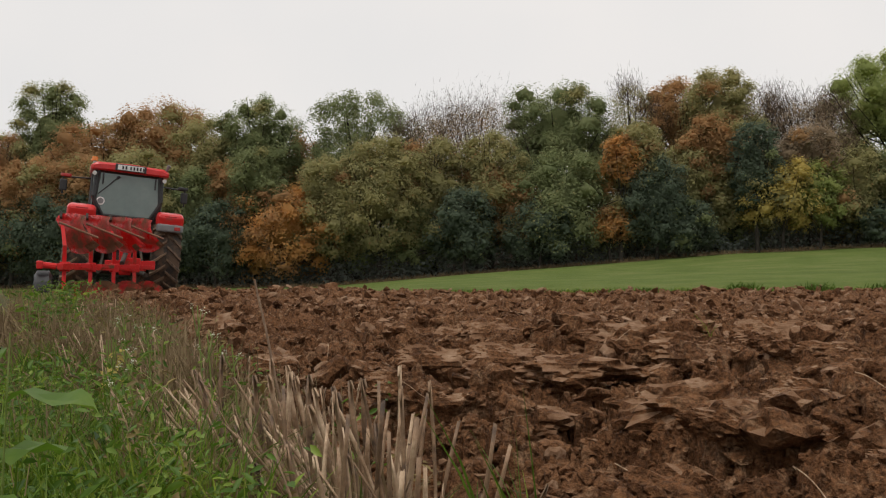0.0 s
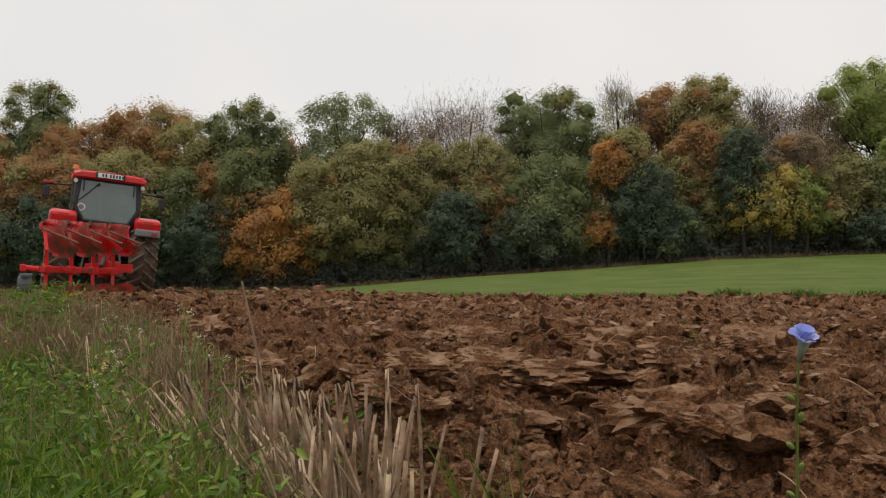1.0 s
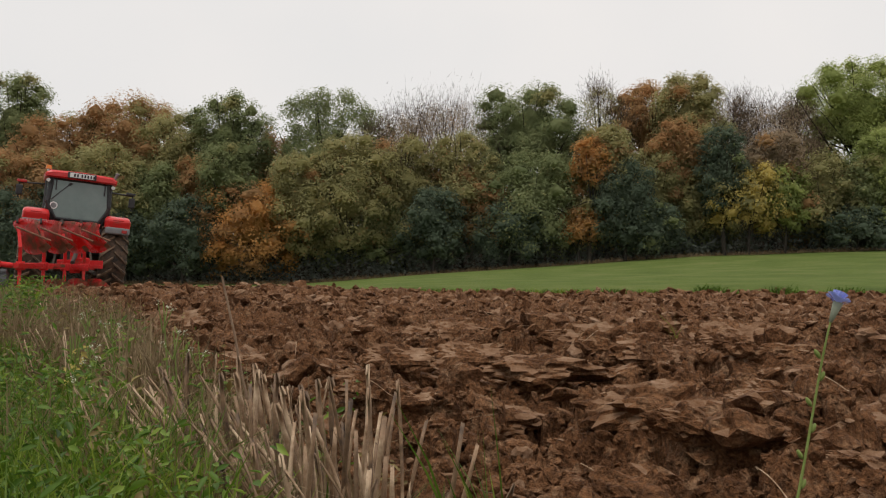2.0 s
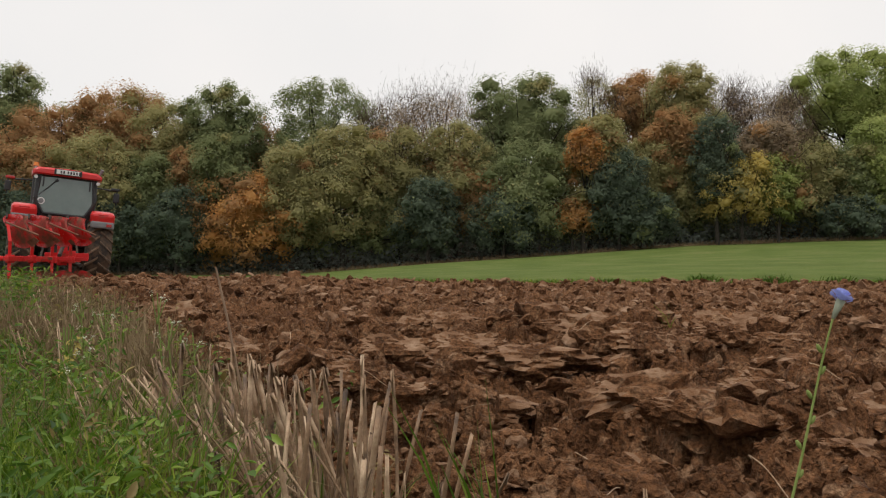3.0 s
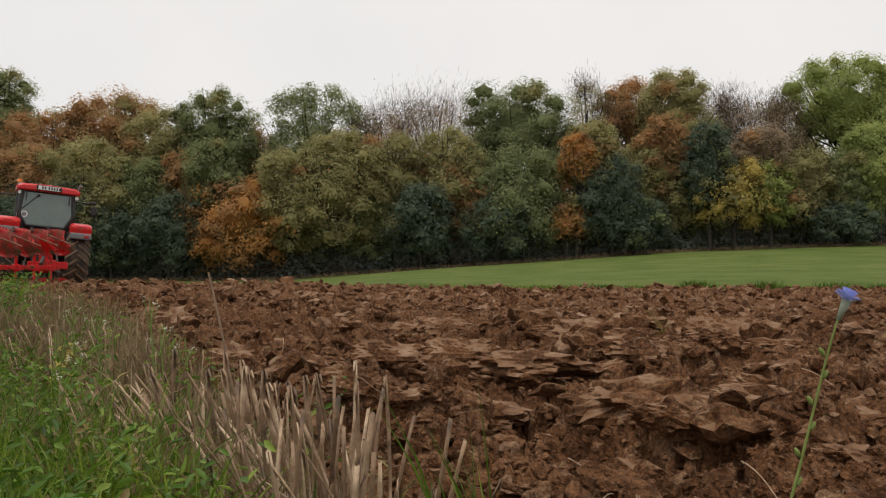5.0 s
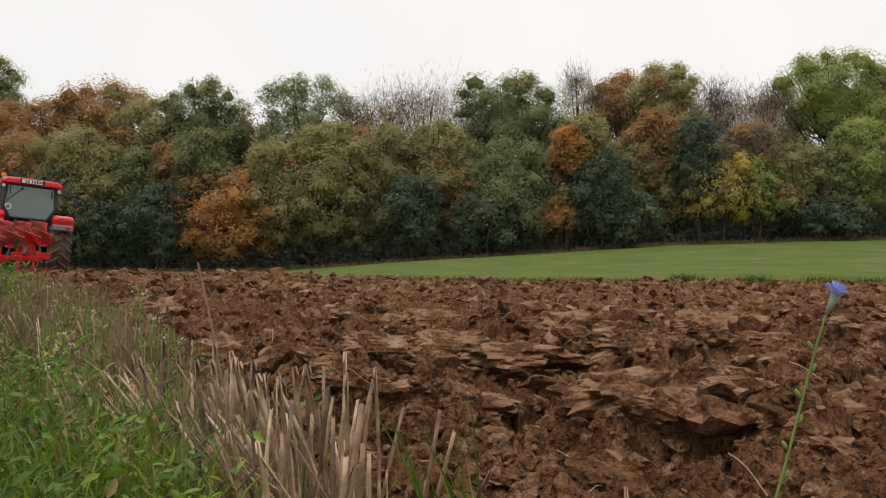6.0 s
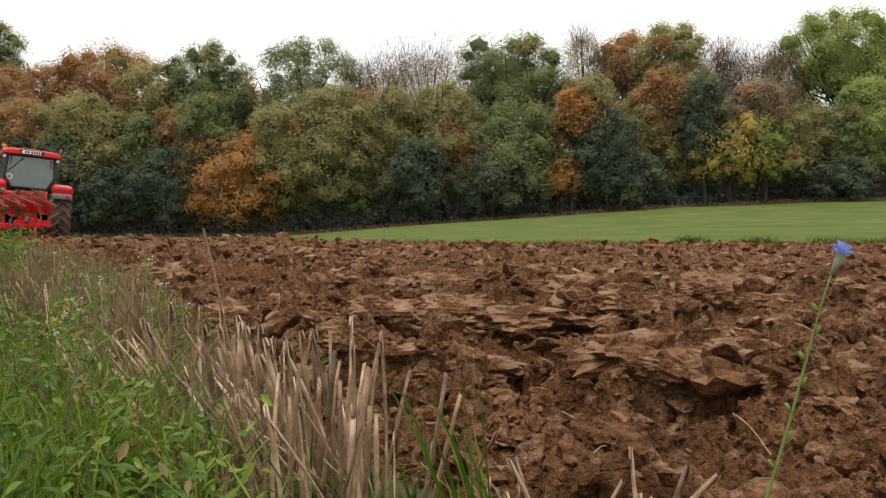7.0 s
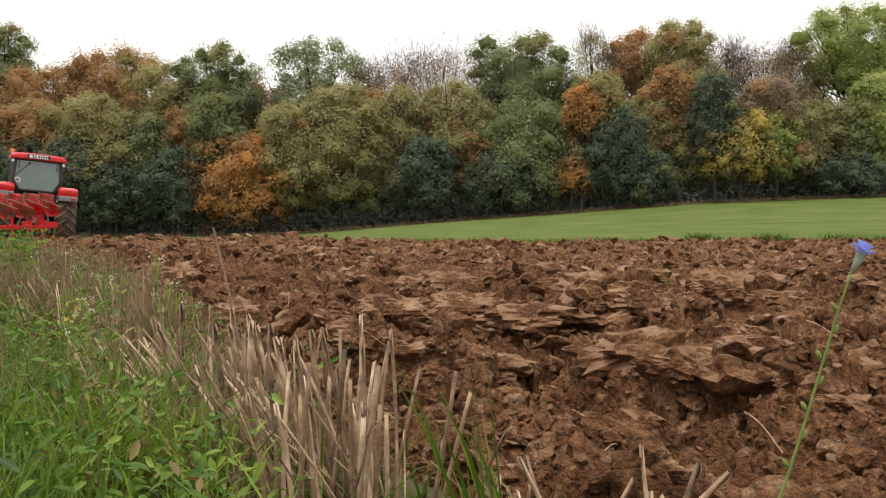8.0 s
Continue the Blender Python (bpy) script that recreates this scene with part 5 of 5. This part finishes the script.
def white_flower(x, y, top):
    """A thin branching weed with clusters of tiny white flowers."""
    z = ground_z(x, y)
    h = top - z
    P = tagged(new("white_flowering_weed"), "thin weed with clusters of tiny white flowers", "flower", group="white flowering weeds")
    P.matrix_world = pose(x, y, z)
    v, f = tube([(0, 0, 0), (0.01, 0, h * 0.5), (0, 0, h)], [0.0018, 0.0015, 0.001], 6)
    stem = new("stem", mesh_from("stem", v, f, [STEM], smooth=True))
    stem.parent = P
    for k in range(3):
        t = 1.7 * k + x * 30
        d = 0.012 + 0.012 * rng.uniform()
        p1 = (d * math.cos(t), d * math.sin(t), h - 0.01 + 0.014 * rng.uniform(-1, 1))
        v, f = tube([(0, 0, h * 0.82), p1], [0.001, 0.0008], 5)
        br = new("branch", mesh_from("branch", v, f, [STEM]))
        br.parent = P
        c = np.array(p1) + rng.normal(0, 0.0028, (9, 3))
        v, f = ovate(c, 0.0042)
        hd = new("flower_head", mesh_from("flower_head", v, f, [PETAL]))
        hd.parent = br
    c = np.stack([rng.normal(0, 0.012, 12), rng.normal(0, 0.012, 12), rng.uniform(0.3, 0.8, 12) * h], 1)
    v, f = ovate(c, 0.016)
    tagged(new("foliage", mesh_from("foliage", v, f, [WEED])), kind="stuff").parent = P


FLOWER_ROOT = (0.293, 0.80, 0.16)


def blue_flower():
    """A tall stem with buds along it and one nodding blue flower head; it sways about its root."""
    P = tagged(new("blue_flower"), "tall thin stem with small buds and a pale blue flower", "flower")
    P.matrix_world = pose(*FLOWER_ROOT)
    top = Vector((0.0861, 0.0, 0.3115))

    def at(q):
        return Vector((top.x * (1.28 * q - 0.42 * q * q + 0.14 * q ** 6), 0.0, top.z * q * 0.97 + 0.004 * math.sin(2 * q)))

    qs = np.linspace(0, 1, 15)
    v, f = tube([at(q) for q in qs], [0.0018 - 0.0009 * q for q in qs], 9)
    stem = new("stem", mesh_from("stem", v, f, [STEM], smooth=True))
    stem.parent = P
    for k, q in enumerate((0.34, 0.43, 0.52, 0.60, 0.68, 0.76, 0.83)):
        s = 1 if k % 2 else -1
        c = at(q)
        bm = bmesh.new()
        bmesh.ops.create_icosphere(bm, subdivisions=2, radius=1, matrix=Matrix.Translation(c + Vector((s * 0.0042, 0.001, 0.004))) @ Euler((0, s * 0.5, 0)).to_matrix().to_4x4() @ Matrix.Diagonal((0.0023, 0.0023, 0.0052, 1)))
        part("bud", bm, STEM, stem, "small pale green bud", True)
    tip = at(1)
    bm = bmesh.new()
    rod(bm, at(0.945), tip + Vector((0.003, 0, 0.002)), 0.0018, 0.0048, sides=12)
    cup = part("calyx", bm, GREYP, P, "grey-green calyx", True)
    cup.data.materials[0] = CALYX
    ring = []
    for k in range(26):
        inner = k >= 15
        t = 2 * math.pi * k / (11 if inner else 15) + 0.2 * inner
        tilt = 0.5
        rows = []
        for i in range(4):
            s = i / 3
            w = 0.0028 * (0.4 + s)
            out, rise = (0.0015 + 0.0048 * s, 0.004 + 0.009 * s) if inner else (0.0030 + 0.0080 * s, 0.003 + 0.0085 * s - 0.004 * s * s + 0.0015 * math.sin(5 * k))
            for e in (-1, 1):
                lx, ly, lz = out * math.cos(t) - e * w * math.sin(t), out * math.sin(t) + e * w * math.cos(t), rise
                rows.append((tip.x + lx * math.cos(tilt) + lz * math.sin(tilt), ly, tip.z - lx * math.sin(tilt) + lz * math.cos(tilt)))
        pt = new("petal", mesh_from("petal", rows, [(2 * i, 2 * i + 1, 2 * i + 3, 2 * i + 2) for i in range(3)], [BLUE], smooth=True))
        pt.parent = cup
    return P


CALYX = material("calyx_green", [(0.16, 0.18, 0.13), (0.26, 0.28, 0.2)], scale=60, rough=0.8)


def margin():
    margin_plants()
    stubble()
    loose_straw()
    for x, y, s, n in ((-0.37, 0.66, 0.045, 6), (-0.45, 0.80, 0.045, 7), (-0.53, 0.98, 0.04, 6), (-0.64, 1.2, 0.04, 6), (-0.68, 1.32, 0.04, 6), (-0.33, 1.0, 0.05, 7), (-0.37, 0.93, 0.045, 6), (-0.42, 0.84, 0.06, 7), (-0.60, 1.25, 0.05, 8), (-0.47, 1.12, 0.05, 6), (-0.30, 0.86, 0.045, 5)):
        broad_weed(x, y, s, n)
    for x, y, top in ((-0.60, 1.5, 0.415), (-0.43, 1.32, 0.40), (-0.385, 1.3, 0.385), (-0.58, 1.38, 0.35), (-0.59, 1.36, 0.32), (-0.75, 1.75, 0.41), (-0.66, 1.55, 0.37), (-0.48, 1.42, 0.44)):
        white_flower(x, y, top)
    for x, y, h, sp, n in ((-1.30, 2.6, 0.19, 0.06, 90), (-1.48, 2.75, 0.24, 0.05, 80), (-2.25, 4.6, 0.26, 0.13, 330), (-1.02, 2.55, 0.17, 0.05, 60), (-0.78, 2.0, 0.16, 0.04, 50), (-2.9, 5.6, 0.26, 0.15, 300), (-1.75, 3.5, 0.22, 0.09, 200)):
        leafy_weed(x, y, h, sp, n)
    leafy_weed(-0.76, 1.72, 0.20, 0.014, 12, LEAVES["yellow"], "slender weed with yellowed leaves in the dry grass")
    leafy_weed(-0.74, 1.66, 0.15, 0.012, 7, LEAVES["yellow"], "slender weed with yellowed leaves in the dry grass")
    tuft("grass_tuft", -1.13, 2.2, ground_z(-1.13, 2.2), 300, 0.15, 0.004, 0.045, GRASS, "dense round tuft of fine green grass", 0.3, 0.4)
    # one dead stalk standing out of the stubble
    v, f = tube([(-0.355, 1.6, 0.15), (-0.39, 1.6, 0.29), (-0.405, 1.6, 0.37), (-0.431, 1.6, 0.482)], [0.003, 0.0027, 0.0024, 0.002], 8)
    tagged(new("dead_stalk", mesh_from("dead_stalk", v, f, [DRYSTEM], smooth=True)), "single dead brown stalk standing in the stubble", "stalk")
    tuft("grass_tuft", 0.045, 0.80, 0.15, 18, 0.22, 0.0042, 0.012, GRASS, "tuft of long green grass beside the stubble", 0.35, 0.2, heading=150)
    tuft("grass_tuft", 0.075, 0.84, 0.14, 10, 0.16, 0.0036, 0.02, DRYGRASS, "tuft of faded yellow grass beside the stubble", 0.6, 0.5)
    tuft("grass_tuft", 1.60, 6.1, float(soil_z(np.array([1.6]), np.array([6.1]))[0]), 9, 0.26, 0.006, 0.02, GRASS, "small grass tuft growing out of the soil", 0.4, 0.8)
    for x, y, n, L in ((6.45, 21.2, 260, 0.30), (8.2, 21.1, 170, 0.30), (9.9, 21.2, 240, 0.25), (4.1, 21.3, 80, 0.18), (11.2, 21.2, 200, 0.24)):
        tuft("grass_tuft", x, y, ground_z(x, y), n, L, 0.022, 0.20, EDGEGRASS, "low tuft of green grass at the ploughed field's edge", 0.5, 0.8)
    n = 3800
    x = rng.uniform(-2.5, 14, n)
    y = 21.6 + rng.normal(0, 0.25, n)
    v, f = blades(x, y, terrain(x, y), rng.uniform(0.05, 0.16, n), np.full(n, 0.016), rng.uniform(0, 0.6, n), rng.uniform(0, 0.8, n))
    tagged(new("edge_grass", mesh_from("edge_grass", v, f, [GRASS])), "ragged line of grass at the field's edge", "grass", kind="stuff")


margin()
FLOWER = blue_flower()
NETTLE_ROOT = (-0.315, 0.535, 0.15)
NETTLE = broad_weed(NETTLE_ROOT[0], NETTLE_ROOT[1], 0.06, 11, 0.31)


def tractor_pose(t):
    return pose(-7.63 - 0.6031 * t, 17.56 + 1.025 * t, -0.10 - 0.037 * t, 0, 5.4, 26.3 + 0.28 * t) @ pose(0, 0.6, 0)


def motions():
    steps = [0.5 * k for k in range(17)]
    walk(TRACTOR, [(t, tractor_pose(t)) for t in steps])
    walk(PLOUGH, [(t, tractor_pose(t) @ pose(0.08, 0, -0.06, 0, -4.0, 0)) for t in steps])
    for w in REAR_WHEELS:
        walk(w, [(t, pose(*w.location, -math.degrees(1.19 * t / 0.92), 0, 0)) for t in steps])
    for w in FRONT_WHEELS:
        walk(w, [(t, pose(*w.location, -math.degrees(1.19 * t / 0.60), 0, 0)) for t in steps])
    walk(FLOWER, [(t, pose(*FLOWER_ROOT, a, b, c)) for t, a, b, c in (
        (0, 38.0, -3.5, -12.0), (0.1, 39.3, -10.7, -14.7), (0.2, 40.3, -18.5, -17.6), (0.3, 36.0, -24.0, -17.1), (0.4, 29.5, -29.8, -15.1), (0.5, 37.3, -26.0, -18.3), (0.6, 40.2, -27.5, -20.2), (0.7, 27.9, -30.9, -14.6), (0.8, 22.0, -25.4, -10.5), (0.9, 23.9, -17.5, -10.0), (1, 26.8, -19.4, -11.6), (1.1, 24.3, -26.2, -11.8), (1.2, 23.6, -23.8, -11.0), (1.3, 27.4, -19.9, -12.0), (1.4, 27.9, -23.9, -13.1), (1.5, 28.5, -40.5, -16.9), (1.6, 32.9, -43.1, -20.2), (1.7, 27.3, -26.5, -13.3), (1.9, 12.0, -12.0, -4.0), (2.1, -14.0, 6.0, 2.0), (2.3, 6.0, -6.0, -2.0), (2.5, -14.0, 6.0, 2.0), (2.8, -9.0, 5.2, 2.1), (3, -9.1, 3.1, 2.3), (3.5, 0.0, -0.0, -0.0), (4, 4.9, -0.7, -1.4), (4.5, 0.3, 0.4, -0.1), (6, 1.2, 0.2, -0.3), (6.5, 4.6, -1.2, -1.3), (7, 4.7, -1.6, -1.4), (7.5, 5.0, -1.2, -1.4), (8, 5.2, -0.3, -1.4))])
    walk(NETTLE, [(t, pose(*NETTLE_ROOT, 0, a, 0)) for t, a in ((0, 0), (0.1, -26), (0.2, -34), (0.4, -31), (0.6, -27), (0.7, -26), (0.9, -31), (1.5, -30), (4, -32), (6, -31), (8, -32))])


clod_pieces()
clod_stuff()
motions()
